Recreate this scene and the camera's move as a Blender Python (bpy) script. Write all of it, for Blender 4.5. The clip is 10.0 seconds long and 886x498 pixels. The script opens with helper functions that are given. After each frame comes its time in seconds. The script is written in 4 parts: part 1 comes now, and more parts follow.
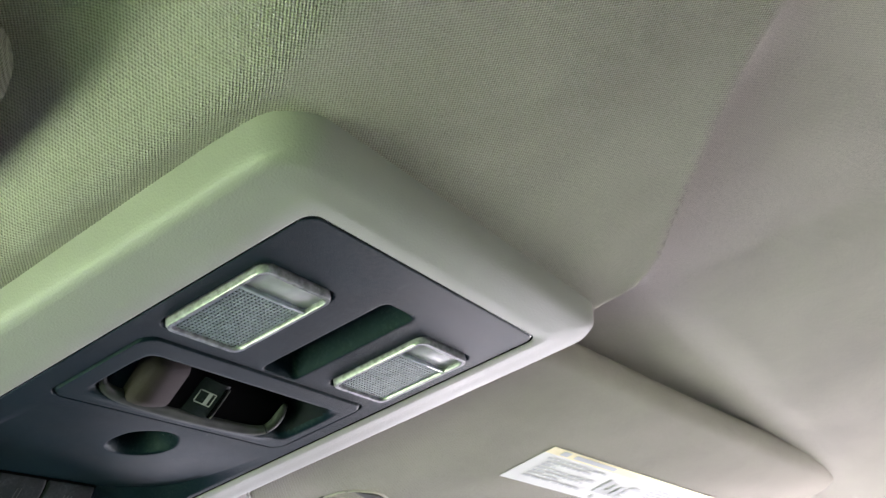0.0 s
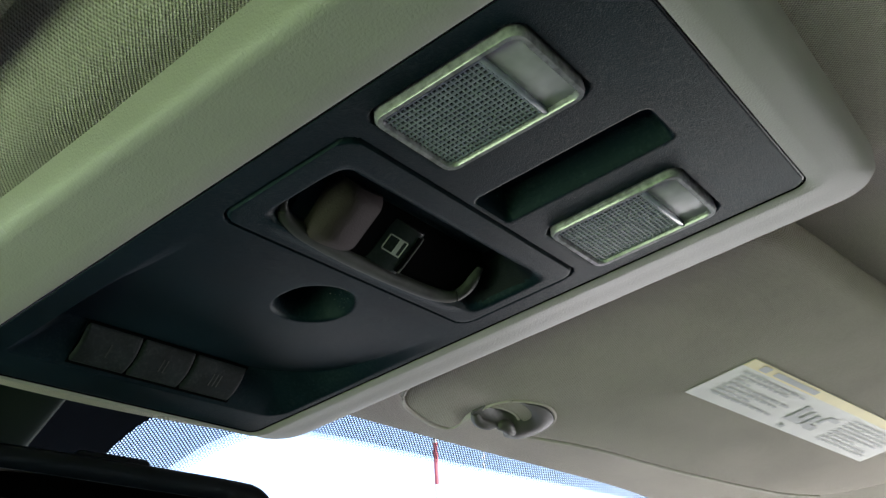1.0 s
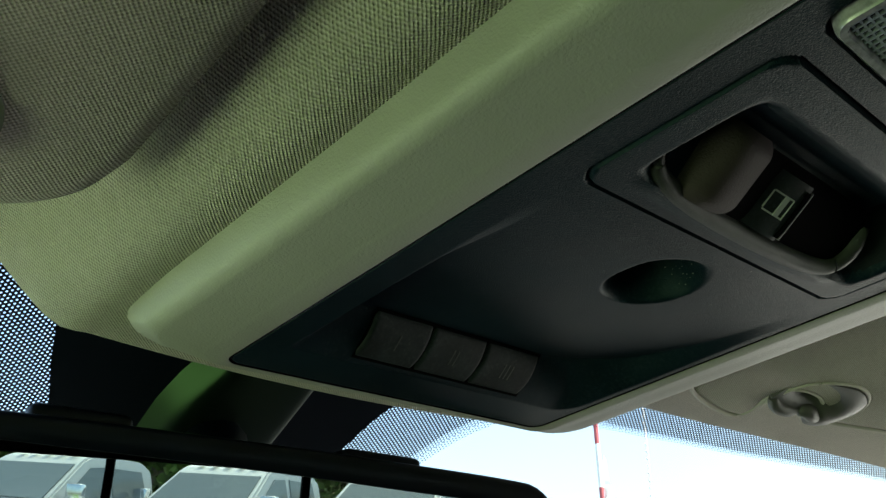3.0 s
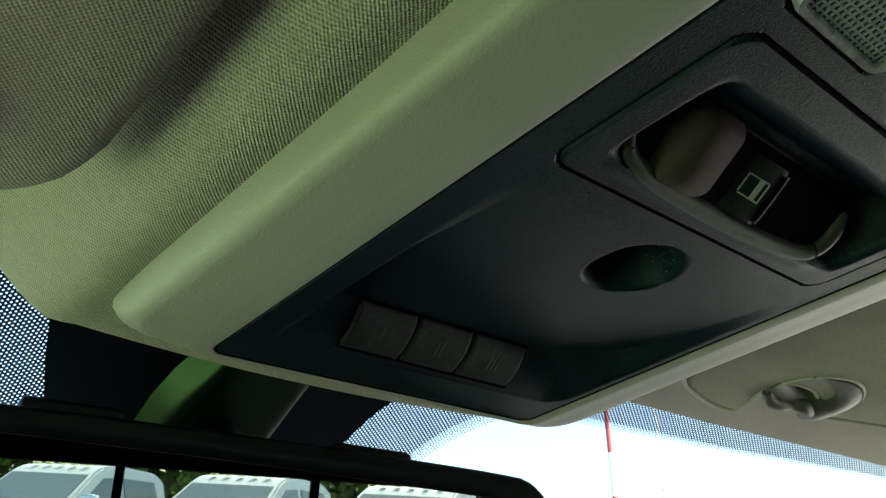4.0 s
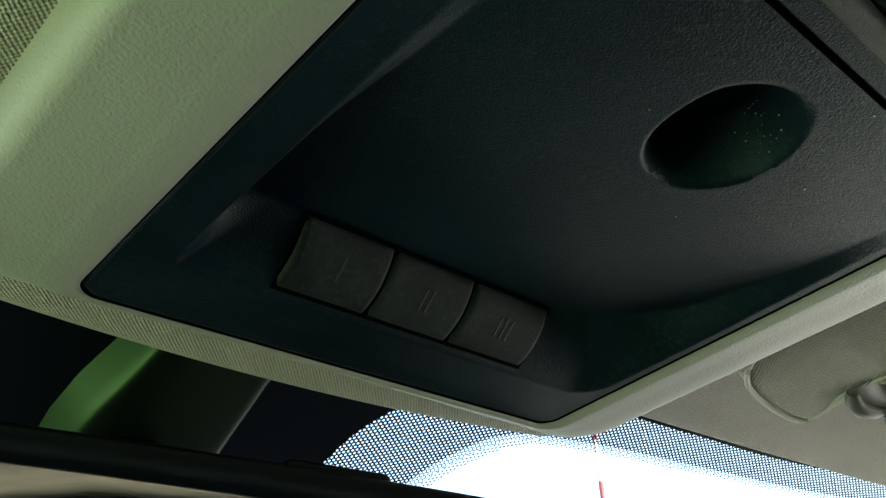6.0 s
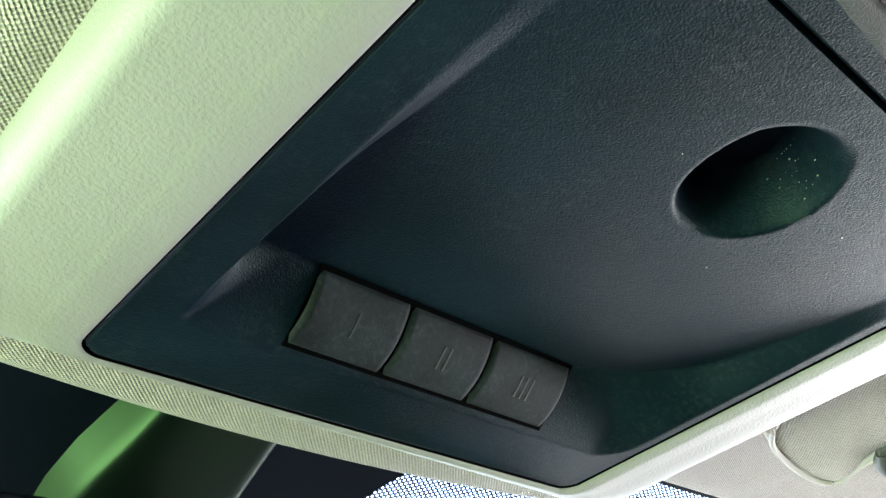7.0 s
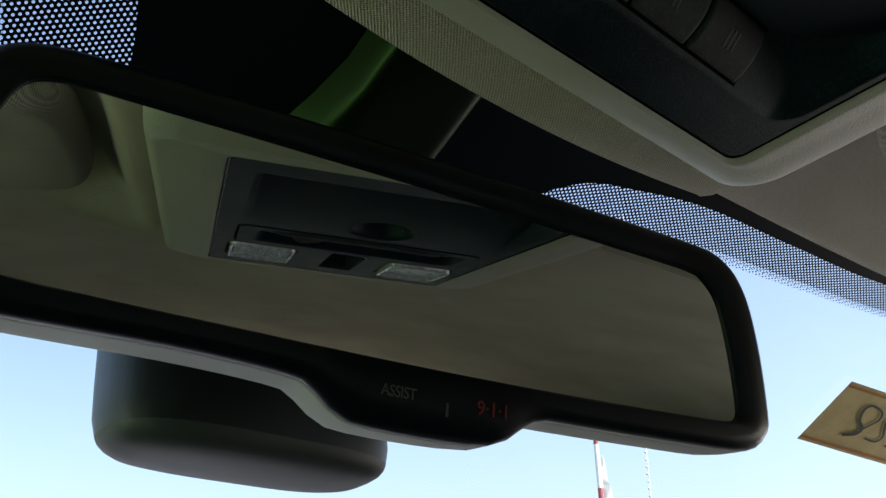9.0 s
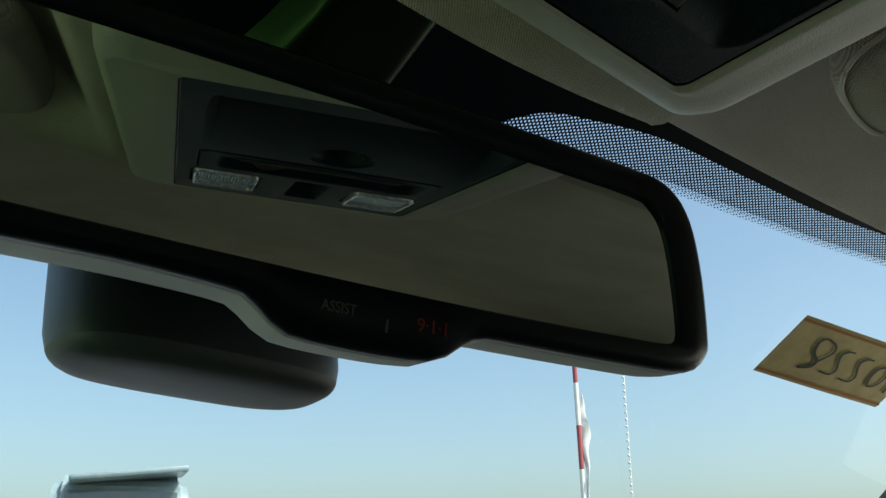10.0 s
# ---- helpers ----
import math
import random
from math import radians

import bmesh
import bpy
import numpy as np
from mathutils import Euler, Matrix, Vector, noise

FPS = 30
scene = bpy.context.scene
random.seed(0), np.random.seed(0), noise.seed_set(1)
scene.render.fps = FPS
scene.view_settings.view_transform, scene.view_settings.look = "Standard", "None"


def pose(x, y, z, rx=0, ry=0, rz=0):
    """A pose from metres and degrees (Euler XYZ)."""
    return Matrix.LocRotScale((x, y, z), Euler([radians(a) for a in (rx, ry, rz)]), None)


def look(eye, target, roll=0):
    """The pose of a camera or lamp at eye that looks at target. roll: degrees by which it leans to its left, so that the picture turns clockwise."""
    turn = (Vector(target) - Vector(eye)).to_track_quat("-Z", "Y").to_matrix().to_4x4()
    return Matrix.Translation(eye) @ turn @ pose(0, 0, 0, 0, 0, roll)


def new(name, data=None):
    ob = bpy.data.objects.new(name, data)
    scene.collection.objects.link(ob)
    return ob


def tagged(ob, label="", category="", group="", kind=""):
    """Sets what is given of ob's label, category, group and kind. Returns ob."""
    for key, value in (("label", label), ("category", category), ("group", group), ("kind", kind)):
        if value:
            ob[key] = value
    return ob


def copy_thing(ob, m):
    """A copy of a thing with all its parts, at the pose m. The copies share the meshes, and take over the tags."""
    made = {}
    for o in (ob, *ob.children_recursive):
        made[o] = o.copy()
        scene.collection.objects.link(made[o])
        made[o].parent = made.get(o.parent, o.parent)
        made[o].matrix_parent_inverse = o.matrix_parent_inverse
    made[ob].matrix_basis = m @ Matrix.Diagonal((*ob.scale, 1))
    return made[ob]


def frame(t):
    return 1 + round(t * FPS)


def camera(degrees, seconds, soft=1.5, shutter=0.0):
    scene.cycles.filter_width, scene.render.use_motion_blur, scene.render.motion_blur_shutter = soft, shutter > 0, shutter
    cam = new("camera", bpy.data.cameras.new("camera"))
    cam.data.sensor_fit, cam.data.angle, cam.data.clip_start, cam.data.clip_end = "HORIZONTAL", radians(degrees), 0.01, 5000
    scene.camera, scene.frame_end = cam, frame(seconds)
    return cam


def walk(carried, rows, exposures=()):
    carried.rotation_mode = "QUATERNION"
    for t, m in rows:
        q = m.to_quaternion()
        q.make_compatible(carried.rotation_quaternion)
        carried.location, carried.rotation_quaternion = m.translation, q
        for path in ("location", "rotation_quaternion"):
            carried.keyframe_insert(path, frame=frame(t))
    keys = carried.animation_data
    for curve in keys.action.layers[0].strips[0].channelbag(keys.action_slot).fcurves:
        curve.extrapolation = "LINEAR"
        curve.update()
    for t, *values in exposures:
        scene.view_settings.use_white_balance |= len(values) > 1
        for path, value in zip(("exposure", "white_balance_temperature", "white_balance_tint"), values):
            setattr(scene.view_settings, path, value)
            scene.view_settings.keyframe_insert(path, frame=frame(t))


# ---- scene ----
# The front of a pickup cab seen from the driver's seat: overhead console, visors, mirror, windshield.
# The roof fittings lean seven degrees nose-down against the level ground.
TILT = 7.0
CAR = Matrix.Translation((0, 0, 1.72)) @ Matrix.Rotation(radians(-TILT), 4, "X")

cam = camera(51.7, 10.0, soft=1.4, shutter=0.06)
PATH = [
    (0, (-0.3138, -0.1832, 1.5521), (0.0717, 0.0383, 1.7809), -6.88),
    (0.5, (-0.2805, -0.0962, 1.5460), (0.0882, 0.1501, 1.7771), -4.94),
    (1, (-0.2616, -0.0706, 1.5430), (0.1027, 0.1940, 1.7605), -2.94),
    (1.5, (-0.2860, -0.0360, 1.5557), (0.0681, 0.2504, 1.7620), -0.75),
    (2, (-0.2795, -0.0012, 1.5753), (0.0597, 0.3050, 1.7783), -0.50),
    (2.5, (-0.2664, 0.0344, 1.5817), (0.0562, 0.3596, 1.7822), -0.35),
    (3.8, (-0.2487, 0.0181, 1.5763), (0.0643, 0.3517, 1.7784), -0.97),
    (4, (-0.2478, 0.0225, 1.5735), (0.0631, 0.3561, 1.7785), -0.93),
    (4.5, (-0.2403, 0.0317, 1.5730), (0.0701, 0.3645, 1.7800), -1.18),
    (5, (-0.2083, 0.0649, 1.5767), (0.1017, 0.3938, 1.7906), -1.01),
    (5.2, (-0.1946, 0.0787, 1.5762), (0.1145, 0.4064, 1.7930), -0.90),
    (6.3, (-0.1594, 0.1242, 1.5807), (0.1430, 0.4325, 1.8326), -2.94),
    (6.5, (-0.1608, 0.1277, 1.5820), (0.1444, 0.4273, 1.8410), -3.46),
    (7, (-0.1586, 0.1265, 1.5822), (0.1350, 0.4287, 1.8514), -2.73),
    (7.5, (-0.1738, 0.1229, 1.5714), (0.1230, 0.4227, 1.8398), -2.91),
    (8, (-0.2328, 0.1186, 1.5346), (0.0624, 0.4237, 1.7988), -2.27),
    (8.5, (-0.2279, 0.1590, 1.5151), (0.0781, 0.4815, 1.7440), -1.14),
    (9, (-0.2181, 0.1755, 1.5026), (0.1000, 0.5037, 1.7054), -0.91),
    (9.5, (-0.2157, 0.1759, 1.5068), (0.1101, 0.5057, 1.6942), -0.63),
    (10, (-0.2095, 0.1633, 1.4941), (0.1230, 0.4947, 1.6661), -0.53),
]
walk(cam, [(t, look(eye, target, roll)) for t, eye, target, roll in PATH],
     exposures=((0.0, 3.42, 6000, 28), (0.5, 3.25, 6000, 23), (1.0, 2.35, 6100, 18), (2.0, 1.6, 6400, 6), (5.0, 2.05, 6700, 2), (6.5, 2.8, 6350, 8), (7.0, 4.08, 6000, 16), (7.5, 4.08, 5950, 17), (8.0, 3.15, 6050, 15), (8.5, 1.7, 6450, 17), (9.0, 1.15, 6650, 15), (9.5, 0.72, 6650, 4), (10.0, 0.60, 6600, -1)))

# ---- world, sun, window light ----
sky_world = bpy.data.worlds.new("sky")
scene.world = sky_world
sky_world.use_nodes = True
wn = sky_world.node_tree
sky = wn.nodes.new("ShaderNodeTexSky")
sky.sky_type = "NISHITA"
sky.sun_disc = False
SUN_EL, SUN_AZ = 55.0, 155.0          # degrees up, degrees from straight ahead
sky.sun_elevation = radians(SUN_EL)
sky.sun_rotation = radians(SUN_AZ)
sky.air_density, sky.dust_density, sky.ozone_density = 1.0, 3.2, 1.4
wn.links.new(sky.outputs["Color"], wn.nodes["Background"].inputs["Color"])
wn.nodes["Background"].inputs["Strength"].default_value = 0.15

sun_data = bpy.data.lights.new("sun", "SUN")
sun_data.energy, sun_data.angle, sun_data.color = 4.6, radians(0.5), (1.0, 0.95, 0.88)
sun = new("sun", sun_data)
se, sa = radians(SUN_EL), radians(SUN_AZ)
sun_dir = Vector((math.sin(sa) * math.cos(se), math.cos(sa) * math.cos(se), math.sin(se)))
sun.matrix_world = Matrix.Translation((0, 0, 30)) @ (-sun_dir).to_track_quat("-Z", "Y").to_matrix().to_4x4()


def window_light(name, place, aim, width, height, watts, colour, spread=180.0):
    data = bpy.data.lights.new(name, "AREA")
    data.shape, data.size, data.size_y, data.energy, data.color = "RECTANGLE", width, height, watts, colour
    data.spread = radians(spread)
    ob = new(name, data)
    ob.matrix_world = look(place, aim)
    return ob


# lamps stand in for side-window daylight: green off the sunlit lawn, near white opposite
window_light("driver_window_light", (-0.85, 0.52, 1.36), (-0.24, 0.40, 1.70), 0.44, 0.36, 0.21, (0.80, 1.0, 0.60), 90.0)
window_light("passenger_window_light", (0.82, 0.04, 1.53), (0.0, 0.04, 1.62), 0.90, 0.18, 0.58, (0.985, 0.96, 0.88))
# added fill lamp inside the rear window, tilted up to brighten the lining behind
window_light("rear_lining_fill", (0.02, -1.47, 1.50), (0.02, -0.85, 1.98), 1.10, 0.26, 0.30, (1.0, 0.88, 0.70), 56.0)


# ---- materials ----
def tree_of(name):
    m = bpy.data.materials.new(name)
    m.use_nodes = True
    return m, m.node_tree.nodes, m.node_tree.links, m.node_tree.nodes["Principled BSDF"]


def coords(nodes, links, kind="Object"):
    return nodes.new("ShaderNodeTexCoord").outputs[kind]


def noise_of(nodes, links, vec, scale, detail=3.0, rough=0.55):
    n = nodes.new("ShaderNodeTexNoise")
    n.inputs["Scale"].default_value, n.inputs["Detail"].default_value, n.inputs["Roughness"].default_value = scale, detail, rough
    links.new(vec, n.inputs["Vector"])
    return n.outputs["Fac"]


def ramp_of(nodes, links, fac, low, high, a=0.35, b=0.65):
    r = nodes.new("ShaderNodeValToRGB")
    r.color_ramp.elements[0].position, r.color_ramp.elements[1].position = a, b
    r.color_ramp.elements[0].color, r.color_ramp.elements[1].color = (*low, 1), (*high, 1)
    links.new(fac, r.inputs["Fac"])
    return r.outputs["Color"]


def calc(nodes, links, op, a, b=None):
    n = nodes.new("ShaderNodeMath")
    n.operation = op
    for i, v in enumerate((a, b)):
        if v is None:
            continue
        if isinstance(v, (int, float)):
            n.inputs[i].default_value = v
        else:
            links.new(v, n.inputs[i])
    return n.outputs[0]


def bumped(nodes, links, bsdf, height, strength, distance):
    b = nodes.new("ShaderNodeBump")
    b.inputs["Strength"].default_value, b.inputs["Distance"].default_value = strength, distance
    links.new(height, b.inputs["Height"])
    links.new(b.outputs["Normal"], bsdf.inputs["Normal"])
    return b


def plastic(name, colour, rough=0.45, grain=900.0, relief=0.25, vary=0.12, blotch=14.0, spec=0.5, dust=0.0):
    """Moulded plastic: fine leather-like grain, faint blotches and rubbed patches."""
    m, nodes, links, bsdf = tree_of(name)
    vec = coords(nodes, links)
    big = noise_of(nodes, links, vec, blotch, 4.0)
    fine = noise_of(nodes, links, vec, grain, 2.0)
    low = tuple(c * (1 - vary) for c in colour)
    high = tuple(min(1.0, c * (1 + vary)) for c in colour)
    base = ramp_of(nodes, links, big, low, high)
    if dust:
        # pale specks and faint wiped smears
        speck = noise_of(nodes, links, vec, 620.0, 1.0)
        smear = noise_of(nodes, links, vec, 55.0, 5.0, 0.7)
        amount = calc(nodes, links, "MULTIPLY", ramp_of(nodes, links, speck, (0, 0, 0), (1, 1, 1), 0.48, 0.74), ramp_of(nodes, links, smear, (0.15, 0.15, 0.15), (1, 1, 1), 0.40, 0.68))
        mix = nodes.new("ShaderNodeMix")
        mix.data_type = "RGBA"
        links.new(calc(nodes, links, "MULTIPLY", amount, dust), mix.inputs[0])
        links.new(base, mix.inputs[6])
        mix.inputs[7].default_value = (0.095, 0.115, 0.12, 1)
        base = mix.outputs[2]
    links.new(base, bsdf.inputs["Base Color"])
    r = calc(nodes, links, "MULTIPLY_ADD", big, 0.25)
    r.node.inputs[2].default_value = rough - 0.12
    links.new(r, bsdf.inputs["Roughness"])
    bsdf.inputs["Specular IOR Level"].default_value = spec
    if relief:
        bumped(nodes, links, bsdf, fine, relief, 0.0006)
    return m


def fabric(name, colour, pitch=0.0014, relief=0.7, vary=0.10):
    """Knitted headliner cloth: rows of small stitches, set half a stitch apart, and soft soiling."""
    m, nodes, links, bsdf = tree_of(name)
    vec = coords(nodes, links)
    wob = nodes.new("ShaderNodeTexNoise")
    wob.inputs["Scale"].default_value, wob.inputs["Detail"].default_value = 22.0, 1.0
    links.new(vec, wob.inputs["Vector"])
    shift = nodes.new("ShaderNodeVectorMath")
    shift.operation = "MULTIPLY_ADD"
    links.new(wob.outputs["Color"], shift.inputs[0])
    shift.inputs[1].default_value = (0.0007, 0.0007, 0.0)
    links.new(vec, shift.inputs[2])
    sep = nodes.new("ShaderNodeSeparateXYZ")
    links.new(shift.outputs[0], sep.inputs[0])
    k = 2 * math.pi / pitch
    sx = calc(nodes, links, "SINE", calc(nodes, links, "MULTIPLY", sep.outputs[0], k))
    sy = calc(nodes, links, "SINE", calc(nodes, links, "MULTIPLY", sep.outputs[1], k * 0.9))
    knit = calc(nodes, links, "MULTIPLY", sx, sy)
    fuzz = noise_of(nodes, links, vec, 1400.0, 2.0)
    height = calc(nodes, links, "ADD", calc(nodes, links, "MULTIPLY", knit, 0.5), fuzz)
    big = noise_of(nodes, links, vec, 9.0, 4.0)
    low = tuple(c * (1 - vary) for c in colour)
    high = tuple(c * (1 + vary) for c in colour)
    base = ramp_of(nodes, links, big, low, high)
    mix = nodes.new("ShaderNodeMix")
    mix.data_type, mix.blend_type = "RGBA", "MULTIPLY"
    mix.inputs[0].default_value = 1.0
    links.new(base, mix.inputs[6])
    links.new(ramp_of(nodes, links, calc(nodes, links, "MULTIPLY_ADD", calc(nodes, links, "ADD", knit, calc(nodes, links, "MULTIPLY", calc(nodes, links, "SUBTRACT", fuzz, 0.5), 2.2)), 0.45), (0.46, 0.46, 0.44), (1.0, 1.0, 1.0), 0.05, 0.80), mix.inputs[7])
    mix.inputs[7].links[0].from_node.inputs[0].links[0].from_node.inputs[2].default_value = 0.5
    links.new(mix.outputs[2], bsdf.inputs["Base Color"])
    bsdf.inputs["Roughness"].default_value = 0.95
    bsdf.inputs["Specular IOR Level"].default_value = 0.15
    bsdf.inputs["Sheen Weight"].default_value = 0.12
    bumped(nodes, links, bsdf, height, relief, 0.0006)
    return m


def plain(name, colour, rough=0.5, metal=0.0, spec=0.5, vary=0.06, scale=20.0):
    m, nodes, links, bsdf = tree_of(name)
    vec = coords(nodes, links)
    big = noise_of(nodes, links, vec, scale, 3.0)
    links.new(ramp_of(nodes, links, big, tuple(c * (1 - vary) for c in colour), tuple(min(1, c * (1 + vary)) for c in colour)), bsdf.inputs["Base Color"])
    bsdf.inputs["Roughness"].default_value, bsdf.inputs["Metallic"].default_value = rough, metal
    bsdf.inputs["Specular IOR Level"].default_value = spec
    return m


def clear(name, tint=(0.95, 1.0, 0.97), rough=0.02, haze=0.0):
    """Thin clear sheet: light passes straight, with a weak reflection."""
    m, nodes, links, bsdf = tree_of(name)
    nodes.remove(bsdf)
    through_it, shine, mix = (nodes.new(k) for k in ("ShaderNodeBsdfTransparent", "ShaderNodeBsdfGlossy", "ShaderNodeMixShader"))
    through_it.inputs[0].default_value = (*tint, 1)
    shine.inputs["Roughness"].default_value = rough
    mix.inputs[0].default_value = 0.035
    links.new(through_it.outputs[0], mix.inputs[1])
    links.new(shine.outputs[0], mix.inputs[2])
    links.new(mix.outputs[0], nodes["Material Output"].inputs[0])
    return m


def dotted_frit(name, pitch=0.0024, hole=0.00070, dots_black=False):
    """Black enamel print with rows of round clear dots (or black dots on clear glass), each row half a step on from the last."""
    m, nodes, links, bsdf = tree_of(name)
    bsdf.inputs["Base Color"].default_value = (0.006, 0.0065, 0.008, 1)
    bsdf.inputs["Roughness"].default_value = 0.35
    bsdf.inputs["Specular IOR Level"].default_value = 0.15
    vec = coords(nodes, links)
    wide = pitch * 1.732
    dists = []
    for off in (0.0, 0.5):
        sc = nodes.new("ShaderNodeVectorMath")
        sc.operation = "MULTIPLY_ADD"
        links.new(vec, sc.inputs[0])
        sc.inputs[1].default_value, sc.inputs[2].default_value = (1 / wide, 1 / pitch, 0), (off, off, 0)
        fr = nodes.new("ShaderNodeVectorMath")
        fr.operation = "FRACTION"
        links.new(sc.outputs[0], fr.inputs[0])
        ce = nodes.new("ShaderNodeVectorMath")
        ce.operation = "MULTIPLY_ADD"
        links.new(fr.outputs[0], ce.inputs[0])
        ce.inputs[1].default_value, ce.inputs[2].default_value = (wide, pitch, 0), (-wide / 2, -pitch / 2, 0)
        le = nodes.new("ShaderNodeVectorMath")
        le.operation = "LENGTH"
        links.new(ce.outputs[0], le.inputs[0])
        dists.append(le.outputs["Value"])
    near = calc(nodes, links, "MINIMUM", dists[0], dists[1])
    solid = calc(nodes, links, "LESS_THAN" if dots_black else "GREATER_THAN", near, hole)
    clear_hole, mix = nodes.new("ShaderNodeBsdfTransparent"), nodes.new("ShaderNodeMixShader")
    links.new(solid, mix.inputs[0])
    links.new(clear_hole.outputs[0], mix.inputs[1])
    links.new(bsdf.outputs[0], mix.inputs[2])
    links.new(mix.outputs[0], nodes["Material Output"].inputs[0])
    return m


CREAM = plastic("cream_plastic", (0.352, 0.342, 0.303), rough=0.48, grain=1100.0, relief=0.42, vary=0.06)
CLOTH = fabric("headliner_cloth", (0.62, 0.565, 0.495), relief=1.35)
VISOR_CLOTH = fabric("visor_cloth", (0.50, 0.452, 0.385), pitch=0.0015, relief=1.0)
PIPING = plastic("piping_vinyl", (0.51, 0.47, 0.41), rough=0.6, grain=1800.0, relief=0.1, vary=0.05)
DARK = plastic("dark_grained_plastic", (0.0050, 0.0125, 0.0198), rough=0.36, grain=2000.0, relief=0.36, vary=0.3, spec=0.085, blotch=18.0, dust=0.14)
# teal put into the sheen, against the magenta white balance
DARK.node_tree.nodes["Principled BSDF"].inputs["Specular Tint"].default_value = (0.72, 1.0, 0.87, 1)
WELL_SHADE = plastic("well_shade_plastic", (0.007, 0.010, 0.0145), rough=0.55, grain=1600.0, relief=0.3, vary=0.2, spec=0.08)
BUTTON = plastic("button_plastic", (0.0135, 0.0180, 0.0205), rough=0.6, grain=2600.0, relief=0.25, vary=0.45, blotch=60.0, spec=0.16, dust=0.25)
PAD = plastic("soft_grey_plastic", (0.054, 0.040, 0.041), rough=0.7, grain=1500.0, relief=0.4, vary=0.2, spec=0.15)
PALE_LIP = plastic("lightened_lip_plastic", (0.040, 0.042, 0.038), rough=0.5, grain=1800.0, relief=0.25, vary=0.35, blotch=60.0, spec=0.3)
LINT = plain("pale_lint", (0.34, 0.33, 0.29), rough=0.8)
PAD_LIGHT = plastic("clip_grey_plastic", (0.085, 0.081, 0.075), rough=0.5, grain=1500.0, relief=0.1, vary=0.08)
BEAD = plain("glossy_dark_edge", (0.012, 0.016, 0.018), rough=0.22, spec=0.8, vary=0.2)
BLACK = plain("black_plastic", (0.0010, 0.0012, 0.0014), rough=0.85, vary=0.2, spec=0.02)
HOUSING = plain("mirror_housing_black", (0.002, 0.004, 0.0075), rough=0.32, vary=0.25, scale=40, spec=0.25)
SHELL = plastic("mirror_back_grey", (0.195, 0.205, 0.185), rough=0.5, grain=1300.0, relief=0.2, vary=0.08)
BASE_LIT = plastic("lit_base_plastic", (0.035, 0.044, 0.046), rough=0.5, grain=1300.0, relief=0.25, vary=0.12)
SATIN = plastic("satin_black_plastic", (0.0050, 0.0085, 0.0085), rough=0.42, grain=1500.0, relief=0.1, vary=0.15, spec=0.6)
GRIP_HIGHLIGHT = plain("grey_highlight", (0.11, 0.105, 0.10), rough=0.5)
PRINT = plain("pale_print", (0.36, 0.35, 0.37), rough=0.6)
DULL = plain("dull_print", (0.060, 0.064, 0.068), rough=0.6)
FAINT = plain("worn_print", (0.055, 0.057, 0.060), rough=0.6)
TICK_FAINT = plain("rubbed_print", (0.040, 0.042, 0.044), rough=0.6)
TICK_DIM = plain("nearly_gone_print", (0.031, 0.032, 0.034), rough=0.6)
MIRROR = plain("mirror_silver", (0.62, 0.64, 0.63), rough=0.0, metal=1.0, vary=0.0)
LENS = plain("lamp_lens_plastic", (0.25, 0.272, 0.32), rough=0.16, spec=0.8, vary=0.12, scale=200)
LENS_RIM = plain("lamp_rim_plastic", (0.27, 0.255, 0.285), rough=0.12, spec=1.0, vary=0.3, scale=300)
WELL = plain("lamp_reflector", (0.020, 0.023, 0.026), rough=0.25, vary=0.2, scale=60)
COVER = plain("cover_black_satin", (0.003, 0.006, 0.004), rough=0.30, spec=0.24, vary=0.1)
WINDOW = plain("lamp_push_window", (0.46, 0.46, 0.475), rough=0.3, spec=0.5, vary=0.2, scale=60)
FRIT = plain("black_enamel", (0.004, 0.0068, 0.0105), rough=0.4, vary=0.1, spec=0.05)
DOTS = dotted_frit("dotted_enamel", hole=0.00070)
LEFT_DOTS = dotted_frit("close_dotted_enamel", hole=0.00061)
WIDE_DOTS = dotted_frit("thinning_enamel", hole=0.00098)
FADE = dotted_frit("small_enamel_dots", hole=0.00062, dots_black=True)
GLASS = clear("windshield_glass", (0.93, 0.98, 0.97))
SIDE_GLASS = clear("side_glass", (0.80, 0.88, 0.82))
DIMMED_GLASS = clear("dimmed_glass", (0.16, 0.17, 0.17))
TAN_CARD = plain("tan_card", (0.60, 0.46, 0.24), rough=0.8, vary=0.10, scale=60)
# green put into its reflection to stand for the lawn outside
COVER.node_tree.nodes["Principled BSDF"].inputs["Specular Tint"].default_value = (0.50, 1.0, 0.42, 1)
CARD_EDGE = plain("orange_border", (0.48, 0.20, 0.07), rough=0.8)
INK = plain("marker_ink", (0.035, 0.045, 0.045), rough=0.7)
PAPER = plain("label_white", (0.62, 0.615, 0.58), rough=0.55)
YELLOW = plain("label_yellow", (0.78, 0.68, 0.36), rough=0.55)
GREYPRINT = plain("label_print", (0.50, 0.50, 0.50), rough=0.7)
DASH = plastic("charcoal_dashboard_vinyl", (0.035, 0.038, 0.042), rough=0.7, grain=500.0, relief=0.2, vary=0.08)
TRIM = plain("interior_trim", (0.055, 0.052, 0.047), rough=0.8, vary=0.15)
SEAT = fabric("seat_cloth", (0.05, 0.048, 0.045), pitch=0.003)
# white paint greyed for the shade on the trucks' near sides
TRUCK_PAINT = plain("truck_paint_shaded", (0.46, 0.47, 0.48), rough=0.25, spec=0.6, vary=0.03)
PAINT = plain("truck_paint_white", (0.78, 0.78, 0.77), rough=0.25, spec=0.6, vary=0.03)
